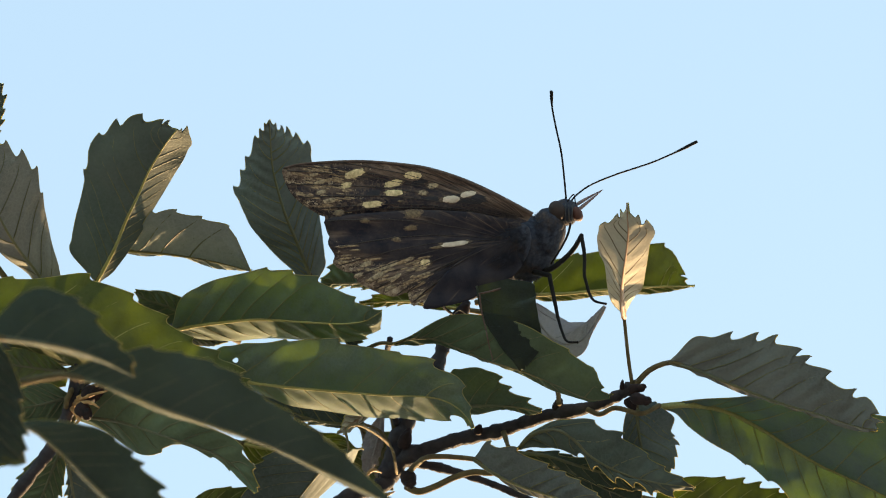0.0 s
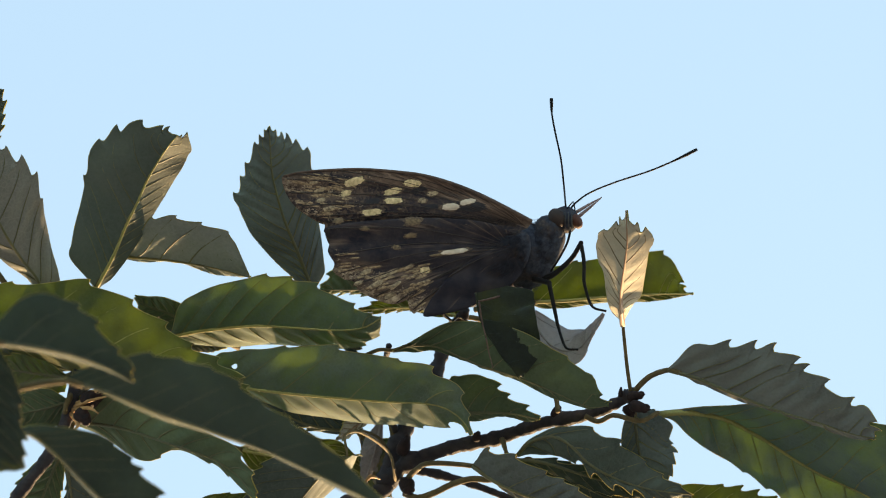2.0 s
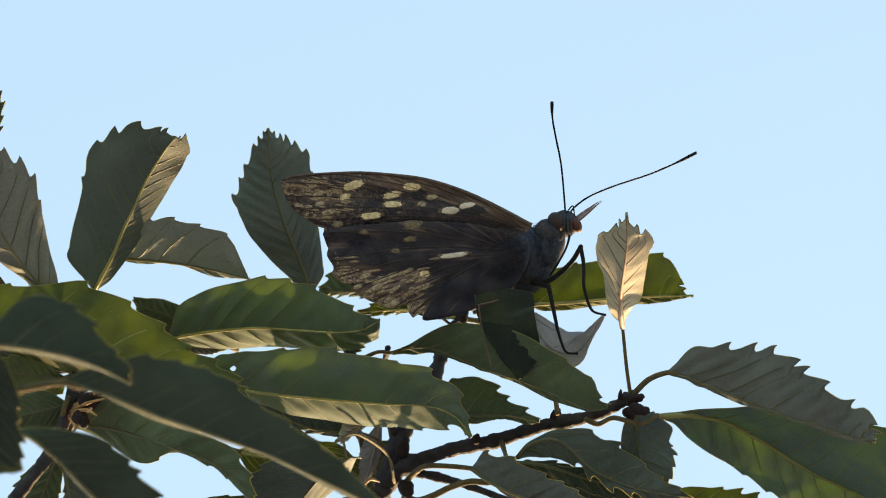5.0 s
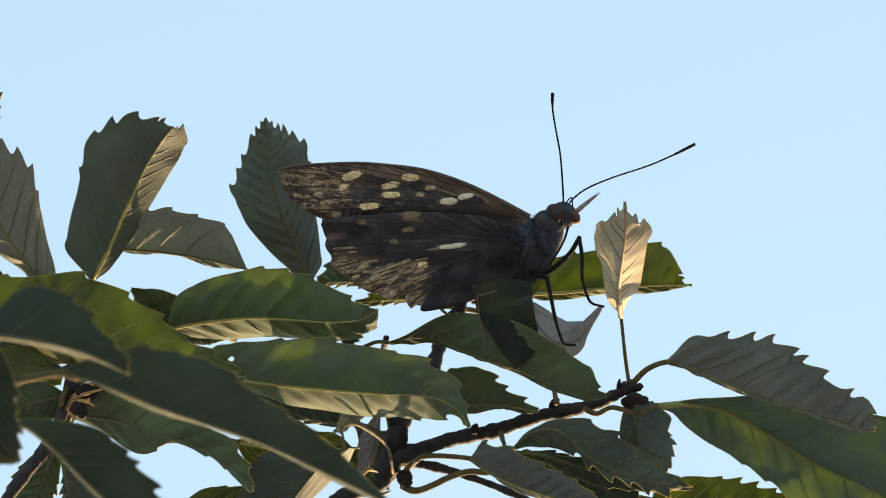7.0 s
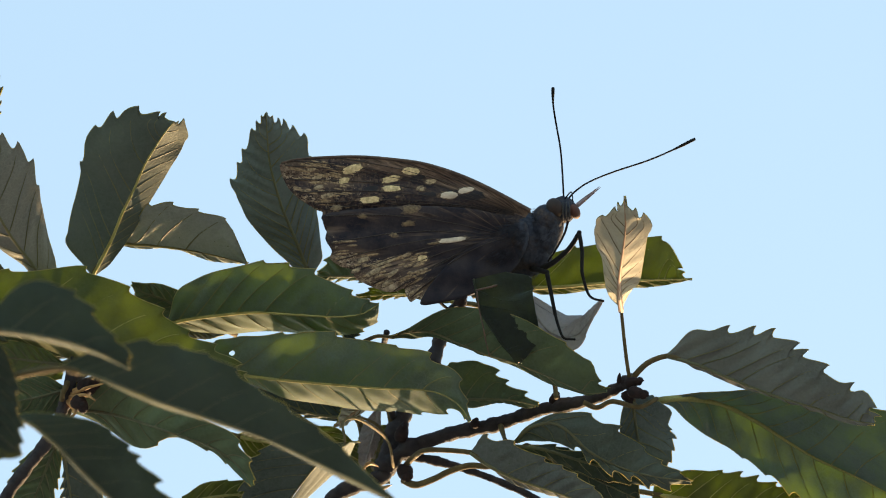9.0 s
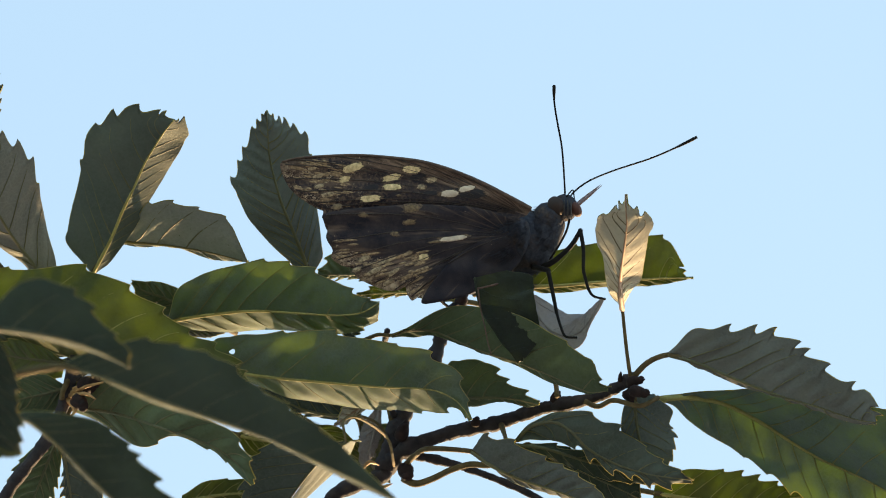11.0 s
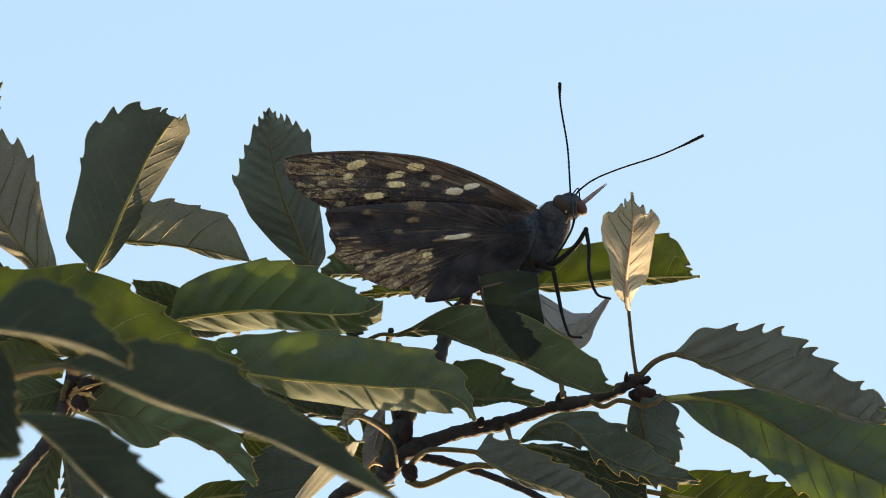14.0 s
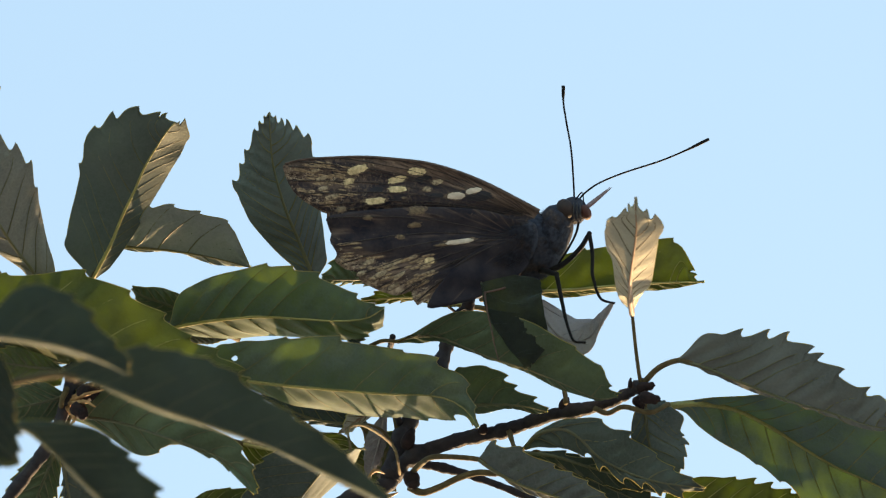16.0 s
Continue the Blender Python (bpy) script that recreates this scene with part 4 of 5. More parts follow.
# leaf lying close behind the broad one
leaf(left, [(-111.6, -8, -16.3), (-96.8, -12, -20.3), (-78.1, -16, -24.9), (-60.8, -19, -29.2), (-45.3, -22, -32.6)], (6, 2, 9.4, 11.4, 12.8, 14.5, 15.9, 15.6, 14.3, 12.3, 10.2, 7.5, 5.8, 3.7, 0.15), (48, 48, 1.3, 4.8, 5.4, 4.6, 2.7, 0.4), teeth=8, tooth=2.1, bare=0.2, skin="thin", ltips=((0.086, 0.8), (0.347, 1.5), (0.51, 1.3), (0.641, 1.6), (0.747, 1.4), (0.848, 1.7), (0.943, 2), (0.977, 1.4),), seed=39)
leaf(left, [(-88.8, 0, -39.5), (-76.8, -7, -40.8), (-64.8, -16.2, -44.4), (-54.1, -17.8, -48.1), (-48.1, -19.4, -52.0), (-44.0, -21, -57.4)], (-30, -24, 3.5, 5.6, 6.8, 7.2, 7.4, 7.2, 6.7, 6.1, 5.5, 5.2, 5.1, 4.8, 3.2, 1.8, 0.15), (34, 20, 1, 2.1, 3.4, 4.8, 5.7, 6.2, 5.5, 3.2, 1, 0.7, 1.1, 1.1, 1.1, 1.2, 0.15), teeth=9, tooth=1.2, wave=0.9, skin="deep", ltips=((0.827, 1.4), (0.902, 1.3), (0.974, 0.8),), rtips=((0.485, 0.7), (0.728, 0.6), (0.835, 0.6),), seed=40, stalk=[(-87.8, -5, -33.3), (-89.0, -10, -36.2)])
leaf(left, [(-88.8, 0, -29.0), (-95.7, -2, -28.3), (-104.4, -4, -27.0)], (10, 10, 3.6, 5.2, 5.8, 5.4, 3.0), (-10, -10, 0.4, 2.4, 3.8, 3.9, 2.5), teeth=8, tooth=0.6, skin="half", seed=41)
leaf(left, [(-85.0, 2, -27.8), (-97.0, 0, -25.3), (-108.3, -4, -22.1)], (40, 40, 0.1, 0.8, 0.9, 0.7, 0.3), (-15, -15, 0.3, 1.3, 1.9, 1.9, 0.8), teeth=8, tooth=0.6, seed=45)
leaf(left, [(-90.0, -2, -46.1), (-93.0, 0, -53.5), (-98.2, 4, -66.3)], (5, 5, 0.5, 2.7, 3.5, 2.9, 0.5), (0, 0, 0.5, 4.6, 6.2, 5.4, 0.7), teeth=9, skin="deep", seed=42)
leaf(left, [(-89.1, -4, -47.4), (-88.1, -2, -54.8), (-86.1, 2, -66.9)], (0, 0, 0.7, 6.0, 8.3, 6.7, 0.7), (30, 30, 0.3, 0.8, 1.1, 1.1, 0.3), teeth=9, seed=46)
leaf(left, [(-24.7, 8, -20.5), (-21.8, 8, -21.6), (-18.5, 8, -20.8)], (20, 20, 0.3, 0.7, 0.8, 0.5, 0.1), (0, 0, 0.3, 0.8, 1.2, 0.9, 0.1), teeth=6, tooth=0.8, seed=64)
leaf(left, [(-61.4, 16, -21.0), (-55.7, 14, -21.5), (-50.0, 12, -21.4)], (-10, -10, 0.3, 1.1, 1.1, 0.5, 0.1), (10, 10, 0.4, 1.6, 1.6, 0.9, 0.1), teeth=8, tooth=0.2, skin="grey", seed=43)
leaf(left, [(-60.9, 4, -61.8), (-48.8, 2, -59.9), (-38.1, 0, -60.7)], (-5, -5, 1.3, 3.5, 3.2, 1.9, 0.4), (20, 20, 1.3, 3.5, 3.2, 1.9, 0.4), teeth=8, tooth=0.8, skin="thin", seed=44)

leaf(left, [(-88.4, -4, -35.0), (-94.4, -4, -36.6), (-100.8, -4, -37.9)], (10, 10, 0.8, 4.2, 5.2, 4.8, 2.5), (0, 0, 0.8, 4.0, 4.8, 4.6, 2.5), teeth=8, tooth=0.7, skin="deep", seed=47)
leaf(left, [(-97.1, 4, -33.4), (-102.4, 2, -37.4), (-109.1, 0, -42.7)], (10, 10, 0.5, 4.0, 5.4, 4.8, 1.3), (0, 0, 0.5, 3.5, 4.6, 4.0, 1.3), teeth=8, tooth=0.7, skin="deep", seed=48)

near = thing("oak_branch", (-104.0, -280, -64.0), "near dark bluish oak leaves on a thin twig", "branch", GROUP)
twig(near, [(-104.0, -280, -64.0), (-107.2, -295, -46.5), (-103.6, -302, -31.7), (-100.4, -316, -20.6)], 1.6, 1.0, seed=9)
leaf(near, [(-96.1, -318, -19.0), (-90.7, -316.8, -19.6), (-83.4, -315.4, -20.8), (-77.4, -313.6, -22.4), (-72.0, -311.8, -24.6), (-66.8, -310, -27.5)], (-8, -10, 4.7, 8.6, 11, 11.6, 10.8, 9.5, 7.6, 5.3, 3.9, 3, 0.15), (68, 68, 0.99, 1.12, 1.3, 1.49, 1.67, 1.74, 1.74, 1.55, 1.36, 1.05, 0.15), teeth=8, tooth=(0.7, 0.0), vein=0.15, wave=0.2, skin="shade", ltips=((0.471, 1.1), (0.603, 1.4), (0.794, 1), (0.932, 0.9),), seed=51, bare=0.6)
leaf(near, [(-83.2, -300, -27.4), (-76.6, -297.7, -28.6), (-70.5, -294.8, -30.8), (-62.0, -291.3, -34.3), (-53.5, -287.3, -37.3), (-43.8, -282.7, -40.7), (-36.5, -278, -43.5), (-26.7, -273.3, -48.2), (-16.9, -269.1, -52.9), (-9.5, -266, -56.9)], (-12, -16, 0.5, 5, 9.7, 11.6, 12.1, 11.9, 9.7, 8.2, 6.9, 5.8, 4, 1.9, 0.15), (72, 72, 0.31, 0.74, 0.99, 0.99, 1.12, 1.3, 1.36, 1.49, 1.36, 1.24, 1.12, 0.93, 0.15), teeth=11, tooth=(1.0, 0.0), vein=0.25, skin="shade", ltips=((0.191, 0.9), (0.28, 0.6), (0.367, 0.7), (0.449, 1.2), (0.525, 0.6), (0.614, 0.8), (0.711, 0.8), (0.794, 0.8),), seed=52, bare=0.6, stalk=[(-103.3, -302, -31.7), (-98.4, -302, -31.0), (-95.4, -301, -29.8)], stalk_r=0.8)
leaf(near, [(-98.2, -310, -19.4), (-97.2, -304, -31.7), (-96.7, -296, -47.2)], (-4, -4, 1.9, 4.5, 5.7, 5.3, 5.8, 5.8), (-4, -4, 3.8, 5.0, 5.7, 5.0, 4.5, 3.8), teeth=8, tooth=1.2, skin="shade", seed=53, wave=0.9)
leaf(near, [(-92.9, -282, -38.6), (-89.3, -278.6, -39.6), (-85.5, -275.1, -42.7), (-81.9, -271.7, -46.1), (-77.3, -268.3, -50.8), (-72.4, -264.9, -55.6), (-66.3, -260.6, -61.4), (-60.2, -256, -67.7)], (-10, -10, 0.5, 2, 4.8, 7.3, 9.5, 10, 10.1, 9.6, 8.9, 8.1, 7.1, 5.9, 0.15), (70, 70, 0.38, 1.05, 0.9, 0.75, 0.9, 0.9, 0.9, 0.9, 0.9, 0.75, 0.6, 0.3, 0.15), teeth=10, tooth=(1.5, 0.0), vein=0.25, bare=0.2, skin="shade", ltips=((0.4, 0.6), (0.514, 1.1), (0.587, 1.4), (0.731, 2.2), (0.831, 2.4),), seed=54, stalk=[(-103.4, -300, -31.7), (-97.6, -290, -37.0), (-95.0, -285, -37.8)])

# ---- the carrying branches join the limb below the view ----
twig(near, [(-104.0, -280, -64.0), (-170, -120, -230), (-190, 50, -290)], 1.6, 3.5, seed=10)



# ---- the butterfly ----
FORE_HUB, HIND_HUB = (20.1, 1, 6.6), (16.2, 0, 2.1)
FORE_SKIN = wing_skin("forewing_scales", (0.0, 0.0, 0.0), 0.022, 0.060, 5.0, 0.66, 1.0)
HIND_SKIN = wing_skin("hindwing_scales", (-26.0, 0.0, 18.0), 0.0215, 0.0325, 0.0, 0.86, 0.25)
FOLD_SKIN = wing_skin("hindwing_fold_scales", (0.0, 0.0, 0.0), 0.024, 0.09, 0.35)


def wing(name, parent, hub, rim, depth, lean, material, camber, veins, label=""):
    """A stiff wing: rings from the hub out to the rim, cambered, two skins thick."""
    hub = Vector((hub[0], depth, hub[2]))
    line = smooth_line([(x, depth, z) for x, _, z in rim], 5)

    def place(q):
        d = q - hub
        r = d.length / 58.0
        return Vector((q.x, depth + lean * d.length + camber * math.sin(3.1 * min(r, 1.0)) + 0.25 * math.sin(d.z * 0.9), q.z))

    s, rings = Shape(), 14
    for lay in (0, 1):
        for q in line:
            for k in range(rings + 1):
                f = (k / rings) ** 0.9
                p = place(hub + (q - hub) * f)
                s.v.append(p + Vector((0, -0.08 if lay == 0 else 0.08, 0)))
    n, w = len(line), rings + 1
    for lay in (0, 1):
        for i in range(n - 1):
            for k in range(rings):
                a = lay * n * w + i * w + k
                q = (a, a + 1, a + w + 1, a + w)
                s.f.append(q if lay == 0 else q[::-1])
                s.s.append(0)
    for i in range(n - 1):
        a = i * w + rings
        s.f.append((a, a + n * w, a + w + n * w, a + w))
        s.s.append(0)
    ob = part(name, s, material, parent, label, pivot=tuple(hub))
    for f in veins:
        end = line[int(f * (n - 1))]
        bend = Vector((end.z - hub.z, 0, hub.x - end.x)) * 0.05
        pts = [place(hub + (end - hub) * t + bend * math.sin(3.14 * t)) + Vector((0, -0.12, 0)) for t in (0.05, 0.25, 0.45, 0.65, 0.85, 0.98)]
        part("wing_vein", Shape().tube(pts, taper(6, 0.06, 0.16), 5), WINGVEIN, ob, pivot=tuple(hub))
    ob["depth"] = depth
    return ob, place


def spot(parent, place, hub, c, a, b, turn, material, lift=0.22, seed=0, rim=None):
    """A patch of pale scales, slightly ragged."""
    rnd = random.Random(seed)
    s = Shape()
    ca, sa = math.cos(radians(turn)), math.sin(radians(turn))
    n = 26
    for ring, f in enumerate((0.0, 0.5, 0.86, 1.12)):
        for k in range(n):
            t = 2 * math.pi * k / n
            q = f * (1 + (0.22 if ring == 3 else 0.13) * rnd.uniform(-1, 1) * (ring > 1))
            x = math.copysign(abs(math.cos(t)) ** 0.8, math.cos(t)) * a * q
            z = math.copysign(abs(math.sin(t)) ** 0.8, math.sin(t)) * b * q
            p = place(Vector((c[0] + x * ca - z * sa, 0, c[2] + x * sa + z * ca)) * 1.0)
            s.v.append(p + Vector((0, -lift + 0.06 * (ring > 1) + 0.08 * (ring > 2), 0)))
    for ring in range(3):
        for k in range(n):
            i, j = ring * n + k, ring * n + (k + 1) % n
            s.f.append((i, j, j + n, i + n))
            s.s.append(1 if ring == 2 else 0)
    part("wing_spot", s, [material, rim or HALO], parent, pivot=hub)


def within(q, rim):
    """Whether the point (x, z) lies inside the closed outline."""
    odd = False
    for (ax, _, az), (bx, _, bz) in zip(rim, rim[1:] + rim[:1]):
        if (az > q[1]) != (bz > q[1]) and q[0] < ax + (bx - ax) * (q[1] - az) / (bz - az):
            odd = not odd
    return odd


FORE_RIM = [(21.2, 0, 8.2), (15.5, 0, 11.3), (8.8, 0, 14.7), (2.1, 0, 17.4), (-4.6, 0, 19.3), (-11.3, 0, 20.2), (-19.3, 0, 20.8), (-27.3, 0, 20.6), (-34.0, 0, 20.1), (-37.7, 0, 19.2), (-37.9, 0, 17.3), (-36.4, 0, 13.8), (-34.0, 0, 11.1), (-30.6, 0, 9.0), (-28.1, 0, 8.2), (-27.9, 0, 5.5), (-26.0, 0, 2.1), (-19.3, 0, 0.1), (-8.6, 0, 0.1), (4.8, 0, 1.5)]
HIND_RIM = [(17.6, 0, 5.5), (8.8, 0, 8.4), (-3.2, 0, 9.2), (-13.9, 0, 8.8), (-23.3, 0, 7.9), (-28.1, 0, 6.6), (-26.8, 0, 3.9), (-27.2, 0, 1.2), (-25.7, 0, -1.5), (-26.0, 0, -3.4), (-23.6, 0, -5.2), (-20.9, 0, -6.0), (-20.1, 0, -7.9), (-16.6, 0, -9.8), (-12.6, 0, -11.2), (-10.0, 0, -10.9), (-8.6, 0, -10.2), (-7.9, 0, -12.2), (-6.7, 0, -13.5), (-5.4, 0, -11.0), (-4.6, 0, -12.7), (-4.3, 0, -14.1), (0.8, 0, -13.4), (6.2, 0, -11.9), (10.2, 0, -9.9), (15.5, 0, -6.6)]


FOLD_RIM = [(15.8, 0, 3.1), (11.5, 0, 1.7), (6.8, 0, -0.7), (2.1, 0, -4.2), (-1.2, 0, -7.9), (-3.8, 0, -11.7), (-4.4, 0, -14.2), (0.8, 0, -13.5), (6.2, 0, -12.1), (11.3, 0, -9.5), (16.2, 0, -6.8), (18.9, 0, -3.9)]


def butterfly():
    b = thing("butterfly", (21.6, 6, 0.1), "dark brown butterfly with cream spots and worn wings on oak leaves", "butterfly")
    fore, fp = wing("forewing", b, FORE_HUB, FORE_RIM, -0.8, -0.01, FORE_SKIN, -0.8, (0.12, 0.2, 0.28, 0.36, 0.45, 0.5, 0.56, 0.62, 0.68, 0.74), "dark forewing with cream spots and a worn tip")
    hind, hp = wing("hindwing", b, HIND_HUB, HIND_RIM, -1.5, -0.01, HIND_SKIN, -0.8, (0.2, 0.3, 0.38, 0.46, 0.52, 0.58, 0.64, 0.70, 0.76, 0.82), "dark hindwing with a frayed pale margin")
    wing("hindwing_fold", b, HIND_HUB, FOLD_RIM, -2.6, -0.01, FOLD_SKIN, -0.5, (0.3,), "dark inner fold of the hindwing")
    far = [(x + 1.5, 0, z - 1.0) for x, _, z in FORE_RIM]
    wing("forewing", b, (FORE_HUB[0] + 1.5, 0, FORE_HUB[2] - 1), far, 10.5, 0.02, FORE_SKIN, 0.8, (0.2, 0.5))
    far = [(x + 1.5, 0, z + 0.6) for x, _, z in HIND_RIM]
    wing("hindwing", b, (HIND_HUB[0] + 1.5, 0, HIND_HUB[2]), far, 11.5, 0.02, HIND_SKIN, 0.8, (0.3, 0.6))
    fh, hh = (FORE_HUB[0], -0.8, FORE_HUB[2]), (HIND_HUB[0], -1.5, HIND_HUB[2])
    edge = [fp(q) + Vector((0, -0.1, 0)) for q in smooth_line([(x, -0.8, z) for x, _, z in FORE_RIM[:10]], 4)]
    part("costa", Shape().tube(edge, taper(len(edge), 0.55, 0.22), 6), COSTA, fore, "brown leading edge of the wing", pivot=fh)
    for k, (c, a, w, t, m) in enumerate((
            ((-20.9, 0, 17.8), 2.81, 1.07, 18, CREAM), ((-22.9, 0, 15.1), 1.47, 0.80, 15, CREAM), ((-7.1, 0, 17.4), 2.41, 0.94, -5, CREAM),
            ((-11.8, 0, 15.5), 2.41, 0.87, 12, CREAM), ((-11.7, 0, 13.3), 2.41, 0.87, 3, CREAM), ((-2.4, 0, 15.0), 1.47, 0.67, 10, OCHRE),
            ((-4.8, 0, 13.3), 1.07, 0.67, 0, OCHRE), ((2.0, 0, 11.8), 2.3, 0.92, 3, WHITE), ((5.9, 0, 13.0), 2.2, 0.74, 12, WHITE),
            ((-29.2, 0, 15.8), 1.61, 0.54, 18, OCHRE), ((-28.8, 0, 13.5), 1.34, 0.54, 14, OCHRE), ((-26.9, 0, 11.4), 1.74, 0.67, 12, OCHRE), ((-30.6, 0, 17.6), 1.21, 0.47, 12, OCHRE))):
        spot(fore, fp, fh, c, a, w, t, m, seed=k)
    for k, (c, a, w, t) in enumerate((((6.0, 0, 12.0), 6.2, 1.9, -4), ((-5.6, 0, 15.8), 3.4, 1.0, 10), ((-16.5, 0, 13.2), 2.6, 1.1, 10), ((-2.6, 0, 11.8), 2.4, 0.9, 4))):
        spot(fore, fp, fh, c, a, w, t, SOOT, lift=0.1, seed=80 + k, rim=SOOT)
    for k, (c, a, w, t, m) in enumerate((
            ((-16.8, 0, 10.6), 2.68, 0.87, 5, CREAM), ((-10.1, 0, 11.3), 0.54, 0.27, 0, DIM), ((-24.7, 0, 8.6), 1.21, 0.67, 5, DIM), ((-7.1, 0, 8.3), 2.01, 1.01, 5, DIM),
            ((-18.4, 0, 6.7), 1.07, 0.54, 0, DIM), ((-7.6, 0, 5.0), 1.47, 0.60, 5, DIM), ((-11.0, 0, 2.3), 0.94, 0.60, 0, DIM),
            ((2.9, 0, 1.2), 3.62, 0.67, 7, WHITE), ((-1.5, 0, 0.4), 1.61, 0.27, 8, DIM), ((-4.2, 0, -3.2), 1.34, 0.87, 5, CREAM), ((-8.0, 0, -2.4), 1.21, 0.54, 25, OCHRE),
            ((-12.6, 0, -3.9), 2.68, 0.54, 24, OCHRE), ((-18.2, 0, -3.6), 1.61, 0.60, 20, OCHRE), ((-15.9, 0, -6.6), 2.28, 0.67, 28, OCHRE), ((-11.3, 0, -6.8), 1.88, 0.54, 35, OCHRE), ((-12.6, 0, -9.2), 1.61, 0.54, 30, OCHRE), ((-20.0, 0, -6.2), 1.21, 0.54, 20, OCHRE))):
        spot(hind, hp, hh, c, a, w, t, m, lift=0.26, seed=40 + k)
    rnd = random.Random(12)
    for wing_ob, place, hub, base, rim, xs, zs, count, lift, wide in (
            (hind, hp, hh, HIND_HUB, HIND_RIM, (-21.0, -4.0), (-11.5, -1.8), 64, 0.2, 0.40),
            (hind, hp, hh, HIND_HUB, HIND_RIM, (-26.0, -20.0), (-6.0, 1.0), 22, 0.2, 0.3),
            (fore, fp, fh, FORE_HUB, FORE_RIM, (-36.5, -22.0), (8.5, 19.5), 70, 0.16, 0.32)):
        for k in range(count):   # short pale streaks that run along the veins
            c = (rnd.uniform(*xs), 0, rnd.uniform(*zs))
            a = math.atan2(c[2] - base[2], c[0] - base[0])
            long = rnd.uniform(0.6, 2.4)
            far_end = (c[0] + (long + 0.7) * math.cos(a), c[2] + (long + 0.7) * math.sin(a))
            side = [(c[0] - 1.1 * math.sin(a) * e, c[2] + 1.1 * math.cos(a) * e) for e in (-1, 1)]
            if all(within(q, rim) for q in [far_end] + side):
                spot(wing_ob, place, hub, c, long, rnd.uniform(0.5, 1.0) * wide, math.degrees(a), WORN, lift=lift, seed=300 + k, rim=HALO)
    turn = Matrix.Rotation(radians(-28), 3, "Y")
    lean = Matrix.Rotation(radians(24), 3, "Y")
    th = Shape().ball((19.3, 6, -0.1), (7.77, 5.6, 7.77), lean, 0.08, 20, 28, 1)
    hairs(th, (19.3, 6, -0.1), (7.77, 5.6, 7.77), lean, 2200, 2.2, 1)
    th.ball((23.9, 6, 2.3), (4.56, 5.0, 7.77), lean, 0.10, 18, 24, 3)
    hairs(th, (23.9, 6, 2.3), (4.56, 5.0, 7.77), lean, 2000, 2.0, 4)
    th.ball((25.2, 5.5, 5.9), (3.75, 4.6, 4.02), lean, 0.08, 14, 18, 6)
    hairs(th, (25.2, 5.5, 5.9), (3.75, 4.6, 4.02), lean, 500, 0.6, 7)
    th.ball((16.9, -0.7, 0.1), (3.5, 1.8, 6.2), lean, 0.1, 14, 18, 8)
    hairs(th, (16.7, -0.7, 0.1), (3.7, 1.9, 6.4), lean, 3000, 3.6, 9)
    part("thorax", th, FUR, b)
    ab = smooth_line([(17.6, 6, -3.0), (12.9, 6, -5.4), (8.2, 6, -7.0), (2.1, 6, -8.8), (-1.9, 6, -10.2)], 5)
    r = [4.56 * math.sin(0.5 + 2.5 * i / (len(ab) - 1)) ** 0.6 * (1 + 0.06 * (i % 3 == 0)) for i in range(len(ab))]
    part("abdomen", Shape().tube(ab, r, 16), FUR, b)
    head = Shape().ball((29.1, 6, 8.7), (3.22, 3.6, 3.22), turn, 0.06, 14, 18, 2)
    hairs(head, (29.1, 6, 8.7), (3.22, 3.6, 3.22), turn, 320, 0.7, 2)
    hd = part("head", head, FUR, b, pivot=(25.6, 6, 5.5))
    part("eye", Shape().ball((27.1, 3.2, 9.1), (2.01, 2.0, 2.41), turn, 0, 14, 18), EYE, hd)
    part("eye", Shape().ball((31.8, 4.2, 8.3), (1.3, 1.8, 1.9), turn, 0, 14, 18), EYE_BACKLIT, hd, "compound eye with the red of light through its rim painted in")
    for x in (1001, 1007, 1013):
        line = [(-105.1, 2.6, 10.6), (-105.1, 2, 9.0), (-105.1, 2.2, 7.1), (-105.2, 3.2, 5.8)]
        line = smooth_line([(q[0] + 0.134 * (x + 2 * (k == 3)), q[1] + 0.02 * abs(x - 1004), q[2]) for k, q in enumerate(line)], 4)
        part("face_stripe", Shape().tube(line, [0.08 + 0.09 * math.sin(3.1 * k / (len(line) - 1)) for k in range(len(line))], 6), STRIPE, hd)
    tuft = smooth_line([(29.4, 4, 11.1), (30.9, 4.5, 12.9), (31.3, 5, 11.9), (31.4, 5, 10.6)], 4)
    part("antenna_tuft", Shape().tube(tuft, [0.17] * len(tuft), 6), CHITIN, hd)
    palps = []
    for a, m, z in (((31.4, 6.2, 8.7), (34.6, 5.6, 11.3), (38.0, 5, 14.1)), ((30.6, 8, 9.9), (34.2, 7.7, 12.0), (37.9, 7, 14.1))):
        pl = smooth_line([a, m, z], 6)
        palps.append(part("palp", Shape().tube(pl, [0.10 * q for q in (4, 4.4, 4.5, 4.4, 4.2, 3.9, 3.5, 3.1, 2.6, 2.1, 1.6, 1.0, 0.4)], 9), PALP, hd, pivot=a))
    pb = smooth_line([(30.3, 4, 6.0), (29.5, 2.5, 3.1), (27.6, 2, -0.5), (25.6, 3, -3.6)], 5)
    part("proboscis", Shape().tube(pb, taper(len(pb), 0.30, 0.24), 7), CHITIN, hd)
    ants = []
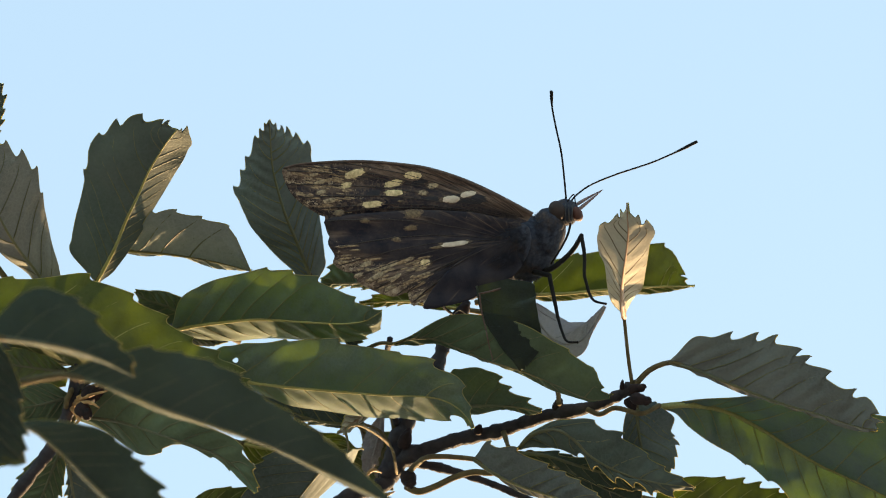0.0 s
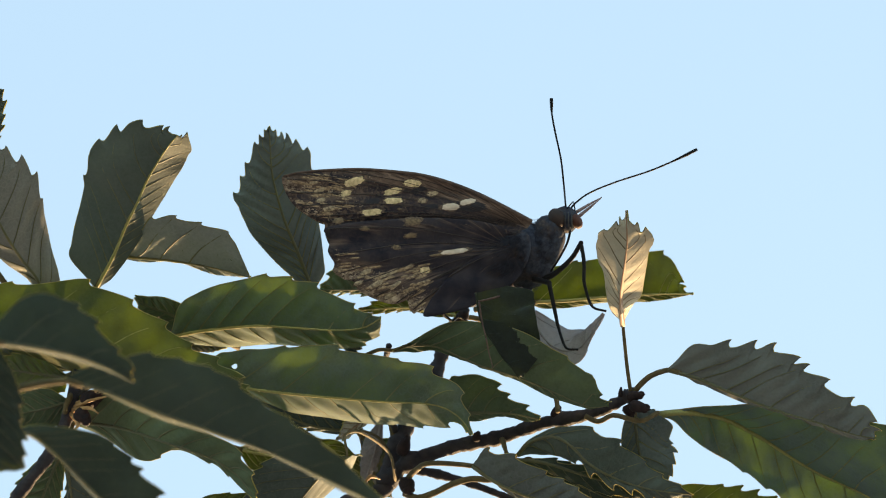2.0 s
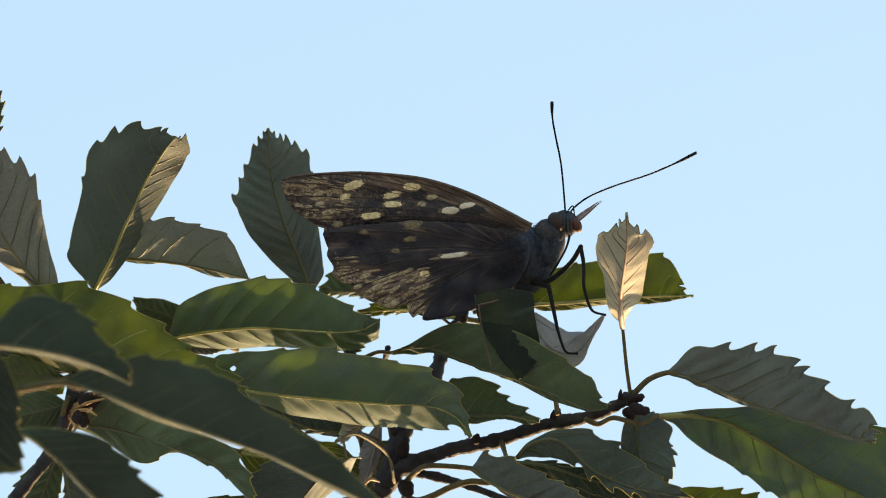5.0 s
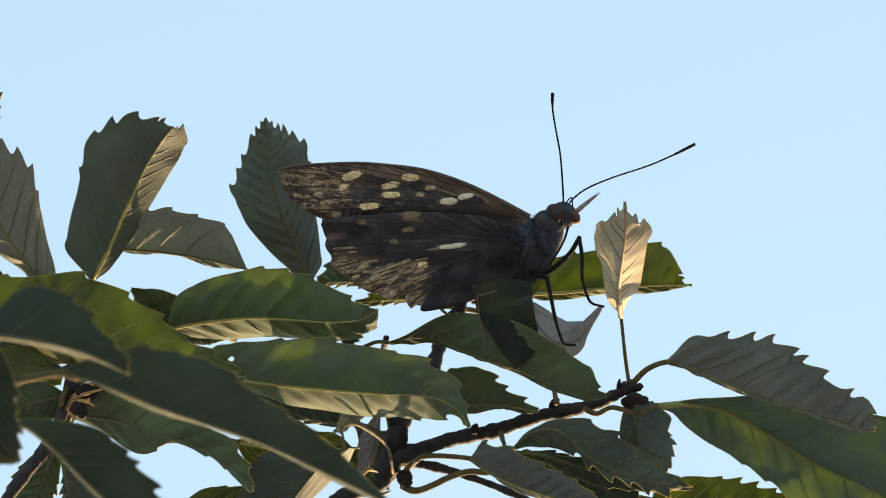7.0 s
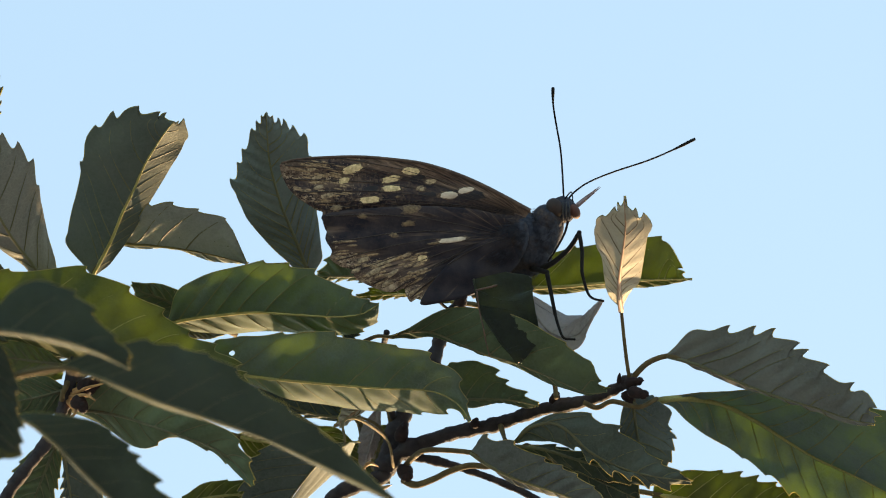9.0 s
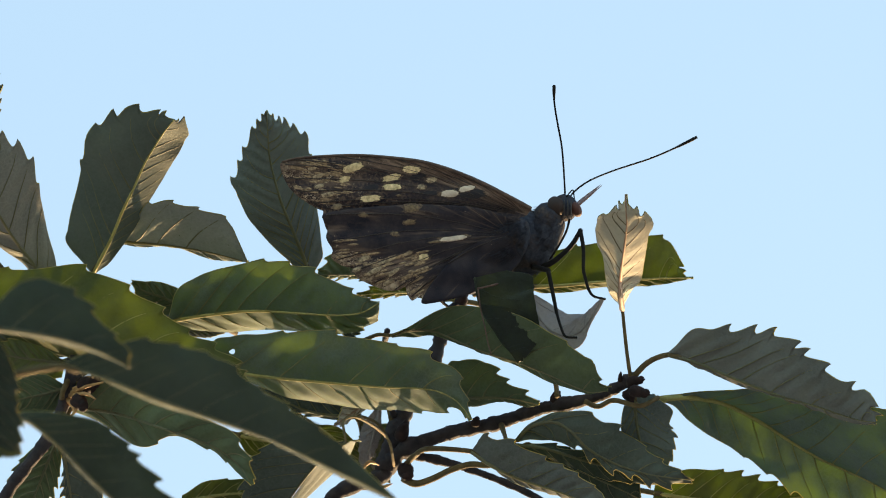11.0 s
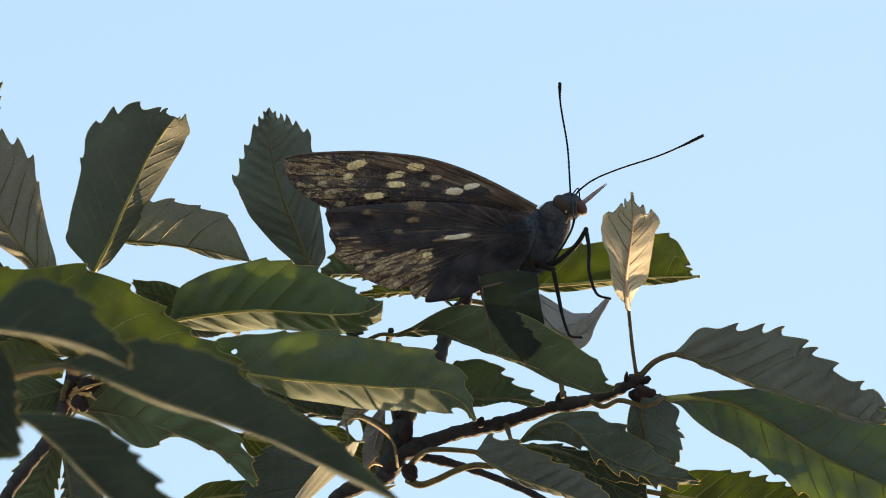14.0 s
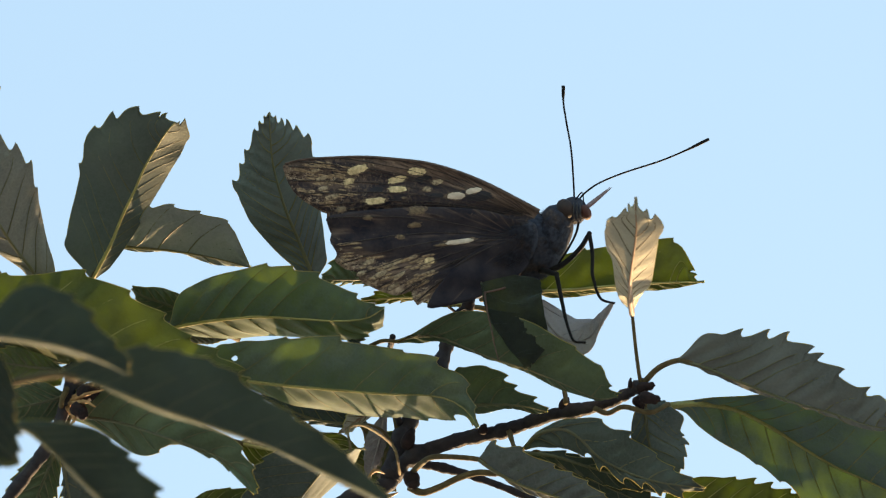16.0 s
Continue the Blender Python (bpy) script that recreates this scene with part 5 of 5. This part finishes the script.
    for pts, pv in (([(29.2, 4, 11.9), (28.8, 1, 16.2), (28.0, -3, 22.9), (26.6, -7, 29.3), (25.8, -9, 33.5), (25.6, -11, 37.3)], (29.2, 4, 11.7)),
                    ([(30.1, 6, 10.9), (31.7, 7, 12.8), (35.1, 8, 15.2), (41.1, 10, 17.7), (49.2, 12, 20.4), (55.3, 13, 23.0), (60.5, 14, 25.6)], (31.2, 7, 11.7))):
        line = smooth_line(pts, 6)
        n = len(line)
        rr = [0.22 if i < 0.8 * n else 0.22 + 0.19 * math.sin((i - 0.8 * n) / (0.2 * n) * 2.4) for i in range(n)]
        ants.append(part("antenna", Shape().tube(line, rr, 8), CHITIN, hd, pivot=pv))
    for leg in ((([(23.9, 3, -5.5), (26.9, 2, -3.9), (30.6, 1, -0.5), (32.8, 0, 3.1)], 0.72), ([(32.8, 0, 3.1), (33.5, -1, -1.2), (33.5, -2, -5.9), (33.9, -2, -7.9)], 0.5),
                 ([(33.9, -2, -7.9), (34.7, -2, -10.6), (35.9, -3, -12.3), (38.5, -4, -13.0)], 0.38)),
                (([(21.6, 2, -5.5), (23.6, 0, -5.9), (25.2, -1, -6.3)], 0.75), ([(25.2, -1, -6.3), (26.2, -2, -11.2), (27.2, -3, -16.2)], 0.55), ([(27.2, -3, -16.2), (28.1, -4, -19.3), (29.3, -5, -21.8), (31.8, -5, -22.1)], 0.36)),
                (([(18.9, -4, -7.5), (12.8, -6, -9.6), (8.6, -7, -10.6)], 0.3), ([(8.6, -7, -10.6), (9.2, -7, -15.0), (10.2, -8, -19.3)], 0.2), ([(10.2, -8, -19.3), (10.9, -8, -22.9), (11.8, -8, -26.2)], 0.17)),
                (([(2.1, 8, -11.3), (0.0, 9, -13.3), (2.2, 12, -15.5)], 0.45), ([(2.2, 12, -15.5), (3.8, 14, -14.4), (5.7, 16, -15.5)], 0.3))):
        s = Shape()
        for pts, r in leg:
            line = smooth_line(pts, 5)
            s.tube(line, taper(len(line), r, r * 0.75), 8)
            s.ball(pts[-1], (r * 0.85, r * 0.85, r * 0.85), None, 0, 6, 8)
        part("leg", s, HIND_LEG if leg[0][0][0][1] < 0 else CHITIN, b)
    return b, hd, ants, palps


def hairs(shape, c, radii, turn, count, length, seed):
    """Short fur that stands off a rounded body."""
    rnd = random.Random(seed)
    for _ in range(count):
        z, a = rnd.uniform(-1, 1), rnd.uniform(0, 6.2832)
        q = math.sqrt(1 - z * z)
        d = Vector((q * math.cos(a), q * math.sin(a), z))
        p = Vector(c) + turn @ Vector([d[j] * radii[j] * 0.97 for j in range(3)])
        out = (turn @ Vector([d[j] / radii[j] for j in range(3)])).normalized()
        tip = p + (out * 0.45 + Vector([rnd.uniform(-0.35, 0.35) for _ in range(3)]) + Vector((-1.1, 0, -0.7))) * length * rnd.uniform(0.5, 1)
        side = out.orthogonal().normalized() * 0.1
        i = len(shape.v)
        shape.v += [p - side, p + side, p + out.cross(side).normalized() * 0.08, tip]
        shape.f += [(i, i + 1, i + 3), (i + 1, i + 2, i + 3), (i + 2, i, i + 3)]
        shape.s += [0, 0, 0]


body, head, antennae, palps = butterfly()


# ---- movement ----
def swing(ob, shift, angle):
    """A pose shifted in the view plane (mm) and rotated about the line of sight, clockwise as seen."""
    m = ROOT.to_3x3().to_4x4()
    home = Vector(ob["root"]) - (Vector(ob.parent["root"]) if ob.parent else Vector((0, 0, 0)))
    move = ROOT.to_3x3() @ (Vector((shift[0], 0, shift[1])) * 0.001)
    return Matrix.Translation(home + move) @ m @ Matrix.Rotation(radians(angle), 4, "Y") @ m.inverted()


def motions():
    """The butterfly settles a little and turns its head and antennae."""
    walk(body, [(t, swing(body, (x, z), a)) for t, x, z, a in BODY])
    walk(head, [(t, swing(head, (x, z), a)) for t, x, z, a in HEAD])
    walk(palps[1], [(t, swing(palps[1], (x, z), a)) for t, x, z, a in PALP_FAR])
    for ant, rows in zip(antennae, (ANT_UP, ANT_SIDE)):
        walk(ant, [(t, swing(ant, (0, 0), a)) for t, a in rows])


BODY = [(0, -0.01, 0.01, -0.02), (0.5, -0.02, 0.01, -0.06), (1, -0.01, -0.03, -0.12), (1.5, 0.07, -0.03, -0.24), (2, 0.12, -0.03, -0.37), (2.5, 0.09, -0.09, -0.37), (3, 0.08, -0.12, -0.33), (3.5, 0.13, -0.14, -0.37), (4, 0.16, -0.17, -0.47), (6.5, 0.14, -0.80, -0.10), (7, 0.18, -0.81, -0.01), (7.5, 0.17, -0.87, 0.13), (8, 0.14, -0.86, 0.23), (8.5, 0.12, -0.83, 0.25), (9, 0.12, -0.82, 0.28), (11.5, 0.18, -0.74, 0.01), (12, 0.15, -0.72, 0.14), (12.5, 0.14, -0.71, 0.29), (13, 0.15, -0.75, 0.39), (13.5, 0.17, -0.79, 0.41), (14, 0.18, -0.79, 0.41), (14.5, 0.16, -0.77, 0.40), (15, 0.14, -0.71, 0.39), (15.5, 0.14, -0.64, 0.27), (16, 0.18, -0.61, 0.13)]
HEAD = [(0, 0.01, -0.00, 0), (0.5, 0.01, -0.01, 0), (1, 0.02, -0.01, 0), (1.5, 0.05, -0.02, 0), (2, 0.05, -0.01, 0), (2.5, 0.01, 0.02, 0), (3, -0.01, 0.01, 0), (3.5, -0.03, -0.02, 0), (4, -0.03, -0.03, 0), (6.5, -0.04, -0.15, 0), (7, -0.09, -0.15, 0), (7.5, -0.12, -0.14, 0), (8, -0.10, -0.15, 0), (8.5, -0.09, -0.17, 0), (9, -0.11, -0.16, 0), (11.5, 0.00, -0.21, 0), (12, 0.01, -0.22, 0), (12.5, -0.03, -0.20, 0), (13, -0.11, -0.18, 0), (13.5, -0.13, -0.17, 0), (14, -0.12, -0.19, 0), (14.5, -0.08, -0.23, 0), (15, -0.00, -0.27, 0), (15.5, 0.08, -0.27, 0), (16, 0.14, -0.28, 0)]
ANT_UP = [(0, 0.03), (0.5, 0.12), (1, 0.24), (1.5, 0.23), (2, 0.34), (2.5, 0.53), (3, 0.62), (3.5, 0.61), (4, 0.53), (6.5, 1.86), (7, 1.89), (7.5, 1.76), (8, 1.78), (8.5, 1.85), (9, 1.83), (11.5, 1.87), (12, 1.95), (12.5, 1.91), (13, 1.84), (13.5, 1.85), (14, 1.92), (14.5, 1.98), (15, 2.00), (15.5, 2.02), (16, 2.04)]
ANT_SIDE = [(0, 0.05), (0.5, 0.11), (1, 0.15), (1.5, 0.27), (2, 0.45), (2.5, 0.48), (3, 0.41), (3.5, 0.34), (4, 0.32), (6.5, -0.01), (7, -0.04), (7.5, -0.23), (8, -0.39), (8.5, -0.34), (9, -0.26), (11.5, 0.11), (12, 0.10), (12.5, 0.06), (13, -0.00), (13.5, -0.04), (14, -0.09), (14.5, -0.12), (15, -0.11), (15.5, 0.12), (16, 0.38)]
PALP_FAR = [(0, 0.0, 0.0, 0.0), (2, 0.03, -0.1, -0.8), (4, 0.1, -0.35, -3.0), (5.2, 0.2, -0.8, -7.0), (6.4, 0.6, -1.0, -9.5), (9, 0.65, -1.05, -10.0), (16, 0.65, -1.05, -10.0)]

motions()
